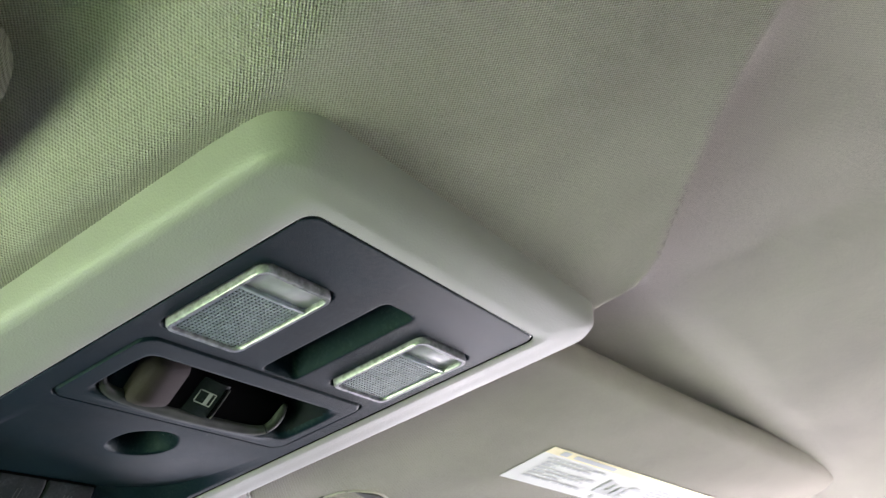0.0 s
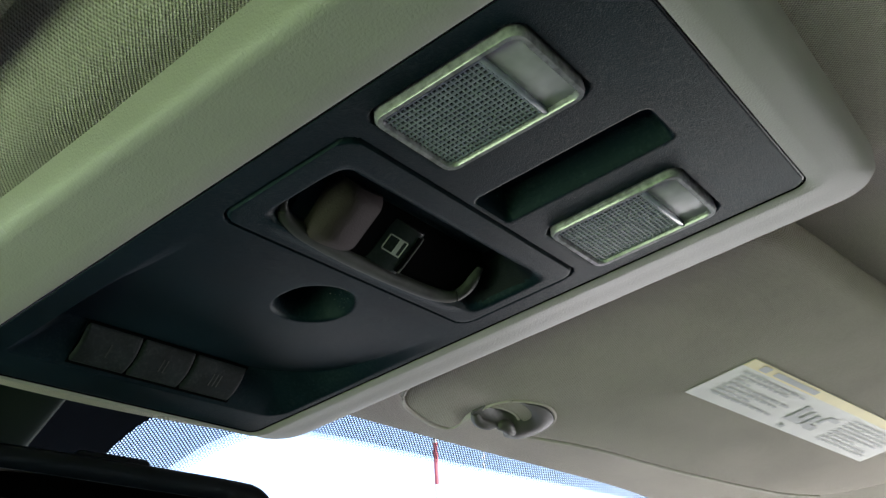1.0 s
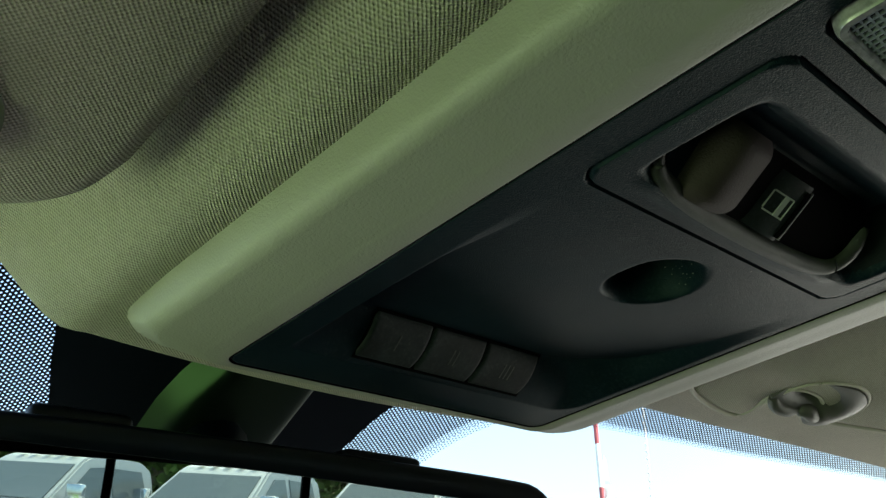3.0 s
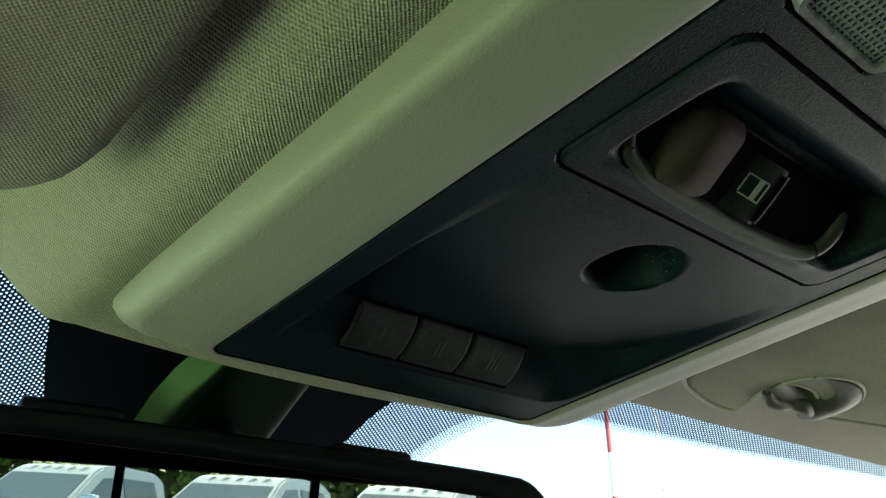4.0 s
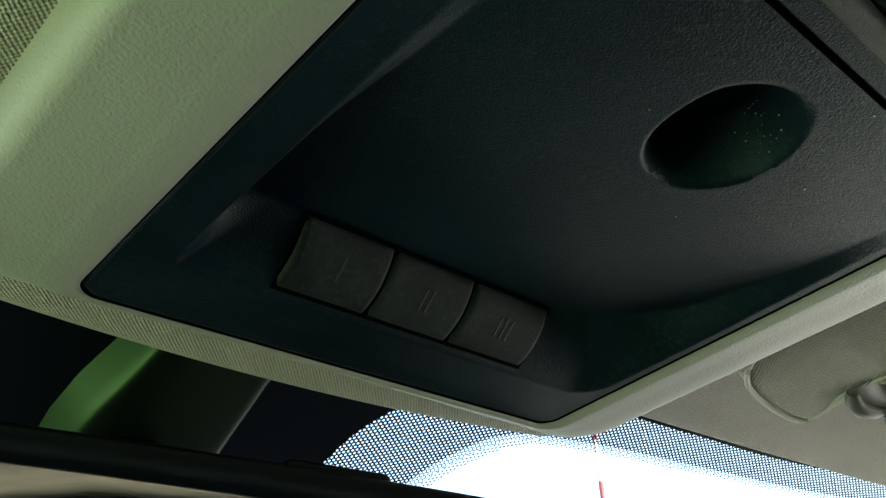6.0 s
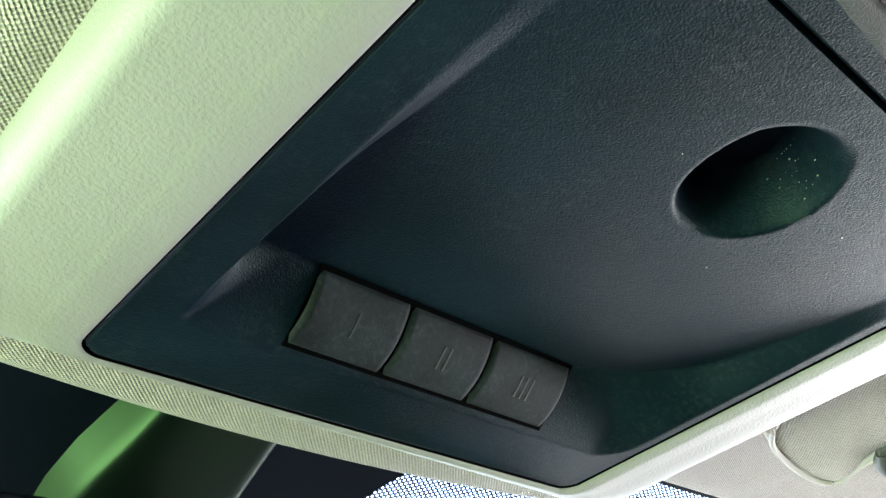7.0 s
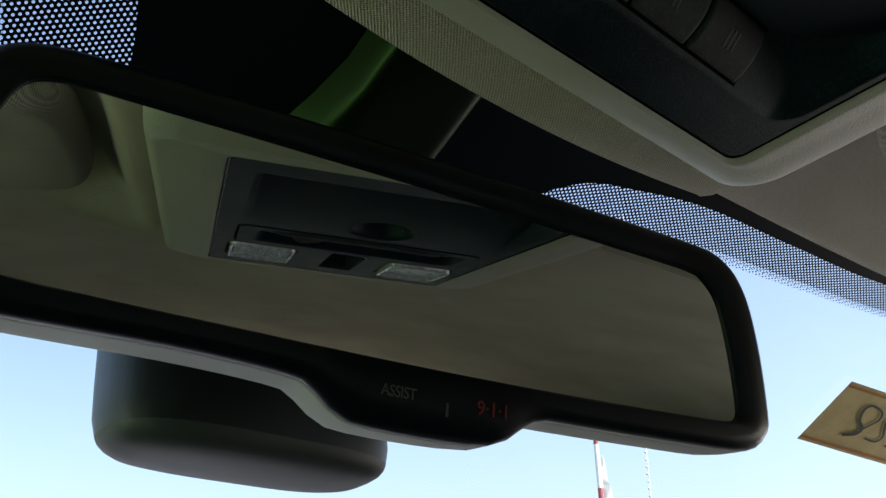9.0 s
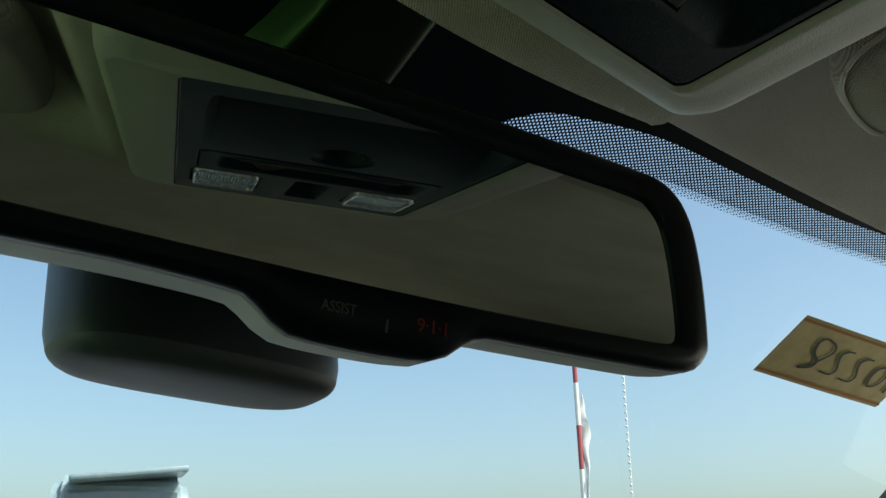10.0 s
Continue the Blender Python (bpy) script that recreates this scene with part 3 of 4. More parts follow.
def pocket_depth(x, y):
    """How far the bin sinks towards the three buttons: a flat-bottomed hollow, its front right corner swept round."""
    inner = max(0.0, rr_dist(x, y, -0.0695, 0.0765, 0.0, 0.2845, 0.002) if x < 0 else rr_dist(x, y, -0.0695, 0.0765, 0.0, 0.2845, 0.040))
    outer = max(0.0, -(rr_dist(x, y, -0.0748, 0.0835, 0.0, 0.3035, 0.003) if x < 0 else rr_dist(x, y, -0.0748, 0.0835, 0.0, 0.3035, 0.013)))
    if outer <= 0:
        return 0.0
    run = max(0.0, (min(y, 0.2845) - 0.176) / (0.2845 - 0.176))
    # the floor dips a little more towards its right, and meets its walls in a small fillet
    depth = 0.0155 * run ** 1.6
    k = outer / (inner + outer)
    return depth * (k - 0.12 * k * (1 - k) if k < 1 else 1.0)


def panel_z(x, y):
    z = 0.0008
    for x0, x1 in LAMPS:
        z += 0.006 * (1 - step01(-0.0008, 0.0008, rr_dist(x, y, x0 - 0.001, x1 + 0.001, LAMP_Y[0] - 0.001, LAMP_Y[1] + 0.001, 0.006)))
    slot = rr_dist(x, y, -0.0085, 0.0148, 0.0245, 0.0985, 0.003)
    z += 0.019 * (1 - step01(-0.0045, 0.0008, slot)) * (0.55 + 0.45 * step01(0.016, -0.004, x))
    z += 0.028 * (1 - step01(-0.0008, 0.0004, rr_dist(x, y, -0.0746, 0.0756, 0.1011, 0.1662, 0.0072)))
    hole = math.hypot(x - HOLE[0], y - HOLE[1]) - HOLE[2]
    # its rim is rounded, most of all at the rear
    rear = max(0.0, (HOLE[1] - y + 0.35 * (HOLE[0] - x)) / HOLE[2])
    z += 0.017 * (1 - step01(-0.0050 - 0.0010 * rear, 0.0020 + 0.0024 * min(1.0, rear) ** 2, hole))
    z += 0.0022 * step01(-0.0014, -0.0002, rr_dist(x, y, -PX, PX, PY0, PY1, 0.0065))
    return z + pocket_depth(x, y)


PANEL_BOX = (-PX - 0.001, PX + 0.001, PY0 - 0.001, PY1 + 0.001, 0.0008)
grit = random.Random(5)
bm = bmesh.new()
for i in range(28):
    # crumbs and lint caught in the round hollow, a few stray ones about it
    a, r = (radians(-20 + grit.gauss(0, 13)), grit.uniform(0.0130, 0.0168)) if i < 24 else (grit.uniform(0, 6.28), grit.uniform(0.020, 0.034))
    x, y = HOLE[0] + r * math.cos(a), HOLE[1] + r * math.sin(a)
    size = grit.uniform(0.00009, 0.00022)
    bmesh.ops.create_icosphere(bm, subdivisions=1, radius=size, matrix=Matrix.Translation((x, y, panel_z(x, y) - size * 0.5)) @ Matrix.Diagonal((grit.uniform(0.7, 1.9), grit.uniform(0.7, 1.5), 0.8, 1)))
tagged(part("lint", bm, LINT, console, "pale crumbs and lint", False), kind="stuff")
part("centre_panel", field(panel_z, *PANEL_BOX, lambda x, y: rr_dist(x, y, -PX - 0.0006, PX + 0.0006, PY0 - 0.0006, PY1 + 0.0006, 0.007) < 0), DARK, console, "dark grained plastic panel")


bm = bmesh.new()
rim = [(x, y, 0.0016) for x, y in rounded(-PX + 0.0009, PX - 0.0009, PY0 + 0.0009, PY1 - 0.0009, 0.0060, 8)]
tube(bm, rim + rim[:1], 0.0006, 6)
part("panel_edge", bm, BEAD, console, "glossy dark rounded panel edge")


def tent(v, pts):
    """Straight lines between the (place, value) pairs."""
    if v <= pts[0][0]:
        return pts[0][1]
    for (a, p), (c, q) in zip(pts, pts[1:]):
        if v <= c:
            return p + (q - p) * (v - a) / (c - a)
    return pts[-1][1]


def plate_z(x, y):
    """The switch plate: a deep well whose floor carries the rocker's slanted bed."""
    edge = rr_dist(x, y, -0.0742, 0.0752, 0.1015, 0.1658, 0.0070)
    z = 0.0002 + 0.002 * step01(-0.0009, 0.0002, edge)
    bow = 0.0022 * (1 - (x / 0.062) ** 2)
    front = 0.1548 + bow
    bed = tent(y, ((0.1125, 0.0), (0.1145, 0.0010), (0.1185, 0.0050), (0.1240, 0.0120), (0.1285, 0.0172), (0.1340, 0.0178), (front - 0.0030, 0.0042), (front, 0.0)))
    pit = tent(y, ((0.1125, 0.0), (0.1145, 0.0012), (0.1185, 0.0060), (0.1240, 0.0140), (0.1300, 0.0190), (front - 0.0100, 0.0190), (front - 0.0015, 0.0030), (front, 0.0)))
    mid = step01(-0.0545, -0.0525, x) * (1 - step01(0.0525, 0.0550, x))
    ends = step01(-0.0640, -0.0535, x) * (1 - step01(0.0590, 0.0690, x))
    rim = step01(front - 0.0025, front + 0.0008, y) * (1 - step01(front + 0.0010, front + 0.0062, y)) * step01(-0.062, -0.05, x) * (1 - step01(0.05, 0.062, x))
    return z + (bed * mid + pit * (1 - mid)) * ends - 0.0008 * rim


def in_well_end(x, y):
    return x > 0.0535 and plate_z(x, y) > 0.0030 and rr_dist(x, y, -0.0742, 0.0752, 0.1015, 0.1658, 0.0070) < -0.003


PLATE_BOX = (-0.0742, 0.0752, 0.1015, 0.1658, 0.0008)
part("switch_plate", field(plate_z, *PLATE_BOX, lambda x, y: rr_dist(x, y, -0.0742, 0.0752, 0.1015, 0.1658, 0.0070) < 0.0003 and not in_well_end(x, y)), DARK, console, "dark plate with deep well round the rocker")
# a broad lip round the front of the well, turning into it at both ends
# its lighter grey stands in for the light falling on it
bm = bmesh.new()
lip = spline([(-0.0600, 0.1440, 0.0075), (-0.0575, 0.1500, 0.0045), (-0.0500, 0.1543, 0.0026), (-0.0300, 0.1567, 0.0020), (0.0, 0.1576, 0.0019),
              (0.0280, 0.1568, 0.0019), (0.0430, 0.1547, 0.0020), (0.0495, 0.1515, 0.0028), (0.0522, 0.1465, 0.0050), (0.0524, 0.1415, 0.0085), (0.0518, 0.1375, 0.0120)], 80)
tube(bm, lip, [0.0034 * min(1.0, 0.3 + i / 26, 0.7 + (80 - i) / 30) for i in range(81)], 12)
part("well_lip", bm, PALE_LIP, console, "rounded lip of the switch well, greyed for the light it catches")
# the deep end gets a darker colour for the shade in it
part("well_end", field(plate_z, *PLATE_BOX, in_well_end), WELL_SHADE, console, "end of the switch well, darkened for its shade")

# the rocker leans back: its front edge is level with the plate, its rear edge deep in the well
RK_FRONT, RK_REAR = Vector((0, 0.1532, -0.0004)), Vector((0, 0.1318, 0.0126))
RK_ALONG = RK_REAR - RK_FRONT
RK_OUT = Vector((0, -RK_ALONG.z, RK_ALONG.y)).normalized()


def rocker_at(x, s, h):
    return RK_FRONT + RK_ALONG * s + RK_OUT * h + Vector((x, 0, 0))


def rocker_piece(profile, s0, s1, soft=0.0010, n=10, sink=0.007):
    """A bar over the (x, height) profile, across the rocker from s0 to s1, its two long edges rounded."""
    bm = bmesh.new()
    loops = []
    for i in range(n + 3):
        s = s0 + (s1 - s0) * min(1.0, max(0.0, (i - 1) / n))
        k = abs(2 * (s - s0) / (s1 - s0) - 1)
        drop = sink if i in (0, n + 2) else soft * max(0.0, (k - 0.6) / 0.4) ** 2
        loops.append([rocker_at(x, s, h - drop) for x, h in profile])
    return loft(bm, loops, False)


switch = part("rocker_switch", rocker_piece([(-0.0205, -0.006), (-0.0200, -0.0016), (-0.012, -0.0022), (0.004, -0.0026), (0.020, -0.0030), (0.034, -0.0026), (0.045, -0.0014), (0.0500, -0.0010), (0.0510, -0.0018), (0.0514, -0.008)], 0.0, 1.0),
              BLACK, console, "black window rocker switch")
part("rocker_pad", rocker_piece([(-0.0445, -0.008), (-0.0441, -0.0030), (-0.0430, 0.0012), (-0.0405, 0.0040), (-0.0365, 0.0054), (-0.0318, 0.0050), (-0.0250, 0.0033), (-0.0198, 0.0012), (-0.0190, -0.0004), (-0.0188, -0.006)], -0.02, 1.05, 0.0036, 16),
     PAD, switch, "rubbed grey finger pad")
part("sign_block", rocker_piece([(-0.0085, -0.0026), (-0.0050, -0.0012), (0.0, 0.0004), (0.0050, 0.0013), (0.0080, 0.0014), (0.0092, 0.0005), (0.0096, -0.004)], 0.04, 0.86, 0.0005), BUTTON, switch, "dark grey raised block")
part("grip_bar", rocker_piece([(0.0060, 0.0006), (0.0062, 0.0021), (0.0074, 0.0023), (0.0076, 0.0006)], 0.09, 0.78, 0.0003, 6, 0.0012), BLACK, switch, "black grip bar")
# pale strip painted as the highlight on the block's edge
part("grip_edge", rocker_piece([(0.0084, 0.0006), (0.0085, 0.0019), (0.0090, 0.0019), (0.0091, 0.0004)], 0.08, 0.80, 0.0002, 6, 0.0010), GRIP_HIGHLIGHT, switch, "pale highlight strip beside the grip bar")
sign = bmesh.new()
for x0, x1, s0, s1 in ((-0.0056, -0.0053, 0.34, 0.60), (0.0033, 0.0036, 0.32, 0.60), (-0.0052, 0.0036, 0.31, 0.332), (-0.0050, 0.0032, 0.590, 0.612), (-0.0006, 0.0014, 0.32, 0.60)):
    on = lambda x: -0.0012 + 0.0016 * (x + 0.005) / 0.005 if x < 0 else 0.0004 + 0.0009 * x / 0.005
    loft(sign, [[rocker_at(x, s, on(x) + up) for x, s in ((x0, s0), (x1, s0), (x1, s1), (x0, s1))] for up in (-0.0003, 0.0003)], True, False, True)
part("window_sign", sign, PRINT, switch, "pale printed sliding-window sign", smooth=False)

# three buttons on the sloped face of the pocket
slope = Vector((0, 0.0175, -0.0135)).normalized()
face_n = Vector((0, -0.0135, -0.0175)).normalized()
BTN = ((-0.0470, -0.0173, 1), (-0.0167, 0.0137, 2), (0.0143, 0.0466, 3))
part("button_bed", boxed((-0.0473, 0.0000, -0.0006), (0.0469, 0.0227, 0.0)), BLACK, console, "", False,
     Matrix.Translation((0, 0.2840, 0.0162)) @ Matrix((Vector((1, 0, 0)), slope, -face_n)).transposed().to_4x4())
for (x0, x1, bars), ink in zip(BTN, (TICK_DIM, TICK_FAINT, FAINT)):
    frame_m = Matrix.Translation((0, 0.2840, 0.0160)) @ Matrix((Vector((1, 0, 0)), slope, face_n)).transposed().to_4x4()
    bm = field(lambda x, y: 0.0030 - 22.0 * (y - 0.0112) ** 2 - 0.0012 * step01(-0.0012, 0.0, rr_dist(x, y, x0, x1, 0.0004, 0.0222, 0.001)), x0, x1, 0.0004, 0.0222, 0.0009)
    btn = part("button", bm, BUTTON, console, "dark grained push button", True, frame_m)
    xm = (x0 + x1) / 2
    for i in range(bars):
        bx = xm + (i - (bars - 1) / 2) * 0.0024
        part("tick_mark", boxed((bx - 0.00026, 0.0078, 0.0020), (bx + 0.00026, 0.0146, 0.00305)), ink, btn, "worn pale tick", False)


def lamp_unit(x0, x1):
    y0, y1 = LAMP_Y
    body = part("reading_lamp", boxed((x0 - 0.0002, y0 - 0.0002, 0.0046), (x1 + 0.0002, y1 + 0.0002, 0.0066)), WELL, console, "clear ribbed reading lamp", False)
    bm = bmesh.new()
    ring = lambda g, z, r: [(x, y, z) for x, y in rounded(x0 + g, x1 - g, y0 + g, y1 - g, r, 6)]
    loft(bm, [ring(0, 0.0050, 0.005), ring(0, -0.0006, 0.005), ring(0.0006, -0.0016, 0.0046), ring(0.0022, -0.0016, 0.0034), ring(0.0028, -0.0006, 0.003), ring(0.0030, 0.0046, 0.0028)])
    part("lens_rim", bm, LENS_RIM, body, "milky clear plastic rim")
    # crossed ribs over most of the lens, a smooth window behind them
    split = y0 + 0.0165
    bm = bmesh.new()
    nx, ny = 17, 21
    for i in range(nx):
        x = x0 + 0.003 + (x1 - x0 - 0.006) * (i + 0.5) / nx
        box(bm, (x - 0.00032, split, -0.0004), (x + 0.00032, y1 - 0.003, 0.0005))
    for j in range(ny):
        y = split + (y1 - 0.003 - split) * (j + 0.5) / ny
        box(bm, (x0 + 0.003, y - 0.00032, -0.0003), (x1 - 0.003, y + 0.00032, 0.0005))
    tagged(part("lens_ribs", bm, LENS, body, "crossed clear ribs", False), kind="stuff")
    part("lens_bar", boxed((x0 + 0.002, split - 0.0016, -0.0012), (x1 - 0.002, split + 0.0002, 0.003), 0.0005), LENS, body)
    part("lens_window", boxed((x0 + 0.003, y0 + 0.003, 0.0006), (x1 - 0.003, split - 0.0016, 0.0014), 0.0003), WINDOW, body, "smooth clear push window")


for x0, x1 in LAMPS:
    lamp_unit(x0, x1)


# ---- sun visors ----
def visor_plane(x, y):
    return 0.0232 - 0.13 * (x - 0.3222) - 0.06 * (y - 0.1024)


def visor_outline(grow=0.0):
    """Round-cornered slab with a scoop in its front edge for the clip."""
    base = [(0.173, 0.266), (0.178, 0.285), (0.192, 0.2985), (0.211, 0.3035), (0.229, 0.3045), (0.241, 0.3025), (0.2465, 0.2965), (0.2450, 0.2870), (0.2395, 0.277), (0.2385, 0.266), (0.246, 0.258), (0.262, 0.256), (0.279, 0.263), (0.292, 0.2725), (0.310, 0.2680),
            (0.36, 0.2500), (0.45, 0.2270), (0.55, 0.1960), (0.595, 0.1760), (0.622, 0.1500), (0.642, 0.090), (0.655, 0.0120), (0.654, -0.0160), (0.642, -0.0340), (0.615, -0.0390),
            (0.50, -0.0160), (0.36, 0.0105), (0.235, 0.0320), (0.205, 0.0400), (0.190, 0.0560), (0.181, 0.10), (0.175, 0.18)]
    line = spline([(*p, 0) for p in base + base[:1]], 140)[:-1]
    out = []
    for i, p in enumerate(line):
        d = (line[(i + 1) % len(line)] - line[i - 1]).normalized()
        near_scoop = math.exp(-((p.x - 0.262) ** 2 + (p.y - 0.270) ** 2) / 0.034 ** 2)
        out.append(p + Vector((d.y, -d.x, 0)) * grow * (1 - 0.78 * near_scoop))
    return out


def visor_mesh():
    bm = bmesh.new()
    loops = []
    for grow, lift in ((0.012, 0.0235), (0.005, 0.0215), (0.0008, 0.0175), (0.0, 0.0125), (0.0005, 0.0085), (0.0019, 0.0050), (0.0042, 0.0024), (0.0072, 0.0009), (0.0110, 0.0)):
        loops.append([(p.x, p.y, visor_plane(p.x, p.y) + lift) for p in visor_outline(grow)])
    return loft(bm, loops, True, True, True)


visor_right = thing("sun_visor", CAR, "beige cloth sun visor folded up, with warning label", "sun visor", "sun visors")
part("visor_body", visor_mesh(), VISOR_CLOTH, visor_right)
def piping_mesh():
    bm = bmesh.new()
    line = spline([(x, y, z) for x, y, z in ((0.193, 0.2985, 0.0095), (0.212, 0.3032, 0.0090), (0.229, 0.3042, 0.0080), (0.2405, 0.3018, 0.0062), (0.2452, 0.2945, 0.0035), (0.2405, 0.278, 0.0012), (0.2365, 0.264, 0.0002), (0.2375, 0.2545, 0.0002),
                                             (0.2420, 0.2455, 0.0002), (0.2530, 0.2375, 0.0002), (0.2665, 0.2325, 0.0002), (0.2800, 0.2345, 0.0002), (0.2905, 0.2420, 0.0002), (0.2955, 0.2560, 0.0002), (0.2930, 0.2700, 0.0002))], 84)
    return tube(bm, [(p.x, p.y, visor_plane(p.x, p.y) + p.z) for p in line], [0.0006 + 0.0007 * min(1.0, i / 24) for i in range(85)], 8)


part("piping", piping_mesh(), PIPING, visor_right, "beige piping round the scoop")


def seam_mesh():
    """The stitched edge that runs round the visor's inner end to the scoop."""
    bm = bmesh.new()
    line = visor_outline(0.0026)
    pick = line[-10:] + line[:82]
    return tube(bm, [(p.x, p.y, visor_plane(p.x, p.y) + 0.0018) for p in pick], 0.0013, 8)


part("edge_seam", seam_mesh(), PIPING, visor_right, "stitched cloth edge")
mirror_x = Matrix.Diagonal((-1, 1, 1, 1))
visor_left = thing("sun_visor", CAR, "beige cloth sun visor folded up above the driver", "sun visor", "sun visors")


def to_driver(bm, inward=0.013, ahead=-0.009):
    """Turns a passenger-side visor piece into its driver-side twin."""
    bmesh.ops.transform(bm, matrix=mirror_x @ Matrix.Translation((-inward, ahead, -0.014)), verts=bm.verts)
    for v in bm.verts:
        v.co.z += 0.03 * max(0.0, -v.co.x - 0.18)
    return bm


part("visor_body", to_driver(visor_mesh()), VISOR_CLOTH, visor_left)
part("piping", to_driver(piping_mesh()), PIPING, visor_left)


def dished():
    """The clip's boat-shaped shell, set in the visor's scoop."""
    outline = [(0.2330, 0.2700), (0.2335, 0.2580), (0.2400, 0.2480), (0.2520, 0.2395), (0.2660, 0.2345), (0.2795, 0.2360), (0.2895, 0.2430), (0.2940, 0.2560), (0.2905, 0.2715), (0.2800, 0.2765), (0.2715, 0.2730), (0.2640, 0.2690), (0.2550, 0.2750), (0.2440, 0.2775)]
    line = spline([(*p, 0) for p in outline + outline[:1]], 72)[:-1]
    c = Vector((0.268, 0.256, 0))
    bm = bmesh.new()
    loops = []
    for k in (1.0, 1.001, 0.97, 0.92, 0.84, 0.74, 0.62, 0.48, 0.32, 0.14):
        loop = []
        for p in line:
            x, y = c.x + (p.x - c.x) * k, c.y + (p.y - c.y) * k
            hollow = math.exp(-((x - 0.2575) / 0.0165) ** 2 - ((y - 0.2545) / 0.0080) ** 2)
            lift = 0.004 if k == 1.0 else -0.0016 - 0.0040 * (1 - k * k) + 0.020 * hollow
            loop.append((x, y, visor_plane(p.x, p.y) + lift))
        loops.append(loop)
    return loft(bm, loops, True, False, True)


def hook():
    """The hook that holds the visor's rod, with two soft lobes."""
    bm = bmesh.new()
    path = spline([(0.2360, 0.2705, 0.024), (0.2430, 0.2735, 0.0215), (0.2520, 0.2725, 0.0200), (0.2590, 0.2690, 0.0198), (0.2650, 0.2660, 0.0190), (0.2720, 0.2670, 0.0180), (0.2800, 0.2665, 0.0185)], 30)
    tube(bm, path, [0.0026 + 0.0020 * math.sin(math.pi * min(1, i / 15)) if i < 16 else 0.0026 + 0.0022 * math.sin(math.pi * min(1, (i - 12) / 20)) for i in range(31)], 12)
    return bm


clip_right = solo("visor_clip", dished(), PAD_LIGHT, CAR, "grey plastic clip set in the visor's scoop", "clip", "visor clips")
part("hook", hook(), PAD_LIGHT, clip_right)
clip_left = solo("visor_clip", to_driver(dished(), 0.033, -0.014), PAD_LIGHT, CAR, "grey plastic clip beside the driver's visor", "clip", "visor clips")
part("hook", to_driver(hook(), 0.033, -0.014), PAD_LIGHT, clip_left)

# warning label on the passenger visor
LAB = [Vector(p) for p in ((0.323, 0.103), (0.326, 0.157), (0.557, 0.110), (0.551, 0.058))]


def on_label(s, t, drop):
    """s along the label, t from its visor-rear edge to its front edge."""
    p = (LAB[0] * (1 - s) + LAB[3] * s) * (1 - t) + (LAB[1] * (1 - s) + LAB[2] * s) * t
    return (p.x, p.y, visor_plane(p.x, p.y) - drop)


def label_patch(s0, s1, t0, t1, drop, n=1):
    bm = bmesh.new()
    corners = [(s0, t0), (s1, t0), (s1, t1), (s0, t1)]
    top, low = [bm.verts.new(on_label(s, t, drop)) for s, t in corners], [bm.verts.new(on_label(s, t, drop - 0.0003)) for s, t in corners]
    bm.faces.new(top)
    for i in range(4):
        bm.faces.new((top[i], top[(i + 1) % 4], low[(i + 1) % 4], low[i]))
    return bm


label = part("warning_label", label_patch(0, 1, 0, 1, 0.0006), PAPER, visor_right, "white warning label with yellow heading strip", False)
part("heading_strip", label_patch(0.0, 1.0, 0.0, 0.17, 0.0009), YELLOW, label, "yellow heading strip", False)
bars = bmesh.new()
random.seed(4)


def print_bar(s0, s1, t0, t1):
    vs = [bars.verts.new(on_label(s, t, 0.0012)) for s, t in ((s0, t0), (s1, t0), (s1, t1), (s0, t1))]
    bars.faces.new(vs)


print_bar(0.06, 0.10, 0.03, 0.14)
print_bar(0.13, 0.36, 0.04, 0.13)
for i, (s0, s1) in enumerate(((0.04, 0.36), (0.06, 0.30), (0.06, 0.13), (0.06, 0.37), (0.06, 0.33), (0.06, 0.22), (0.06, 0.36))):
    t = 0.25 + i * 0.088
    s = s0
    while s < s1:
        w = random.uniform(0.015, 0.05)
        print_bar(s, min(s1, s + w), t, t + 0.042)
        s += w + 0.008
for i in range(8):
    t = 0.25 + i * 0.085
    s = 0.66
    while s < 0.94 - (0.12 if i == 5 else 0):
        w = random.uniform(0.012, 0.045)
        print_bar(s, s + w, t, t + 0.035)
        s += w + 0.008
for s0, s1, t0, t1 in ((0.42, 0.45, 0.36, 0.75), (0.45, 0.50, 0.62, 0.75), (0.47, 0.49, 0.42, 0.62), (0.51, 0.54, 0.45, 0.75), (0.54, 0.59, 0.66, 0.78), (0.56, 0.62, 0.38, 0.46), (0.55, 0.57, 0.46, 0.60), (0.455, 0.475, 0.86, 0.94)):
    print_bar(s0, s1, t0, t1)
part("small_print", bars, GREYPRINT, label, "grey unreadable print", False)

# ---- rear-view mirror ----
MN = Vector((-0.2351, -0.9526, -0.1933)).normalized()
MU = Vector((0.97, -0.225, -0.075))
MU = (MU - MN * MU.dot(MN)).normalized()
MV = MN.cross(MU)
MC = Vector((-0.014, 0.398, -0.047))
MC = MC + MN * (-0.36725 - MC.dot(MN))
MIRROR_M = Matrix.Translation(MC) @ Matrix((MU, MV, MN)).transposed().to_4x4()
mirror = thing("rear_view_mirror", CAR @ MIRROR_M, "black rear-view mirror with call buttons below the glass", "rear-view mirror")

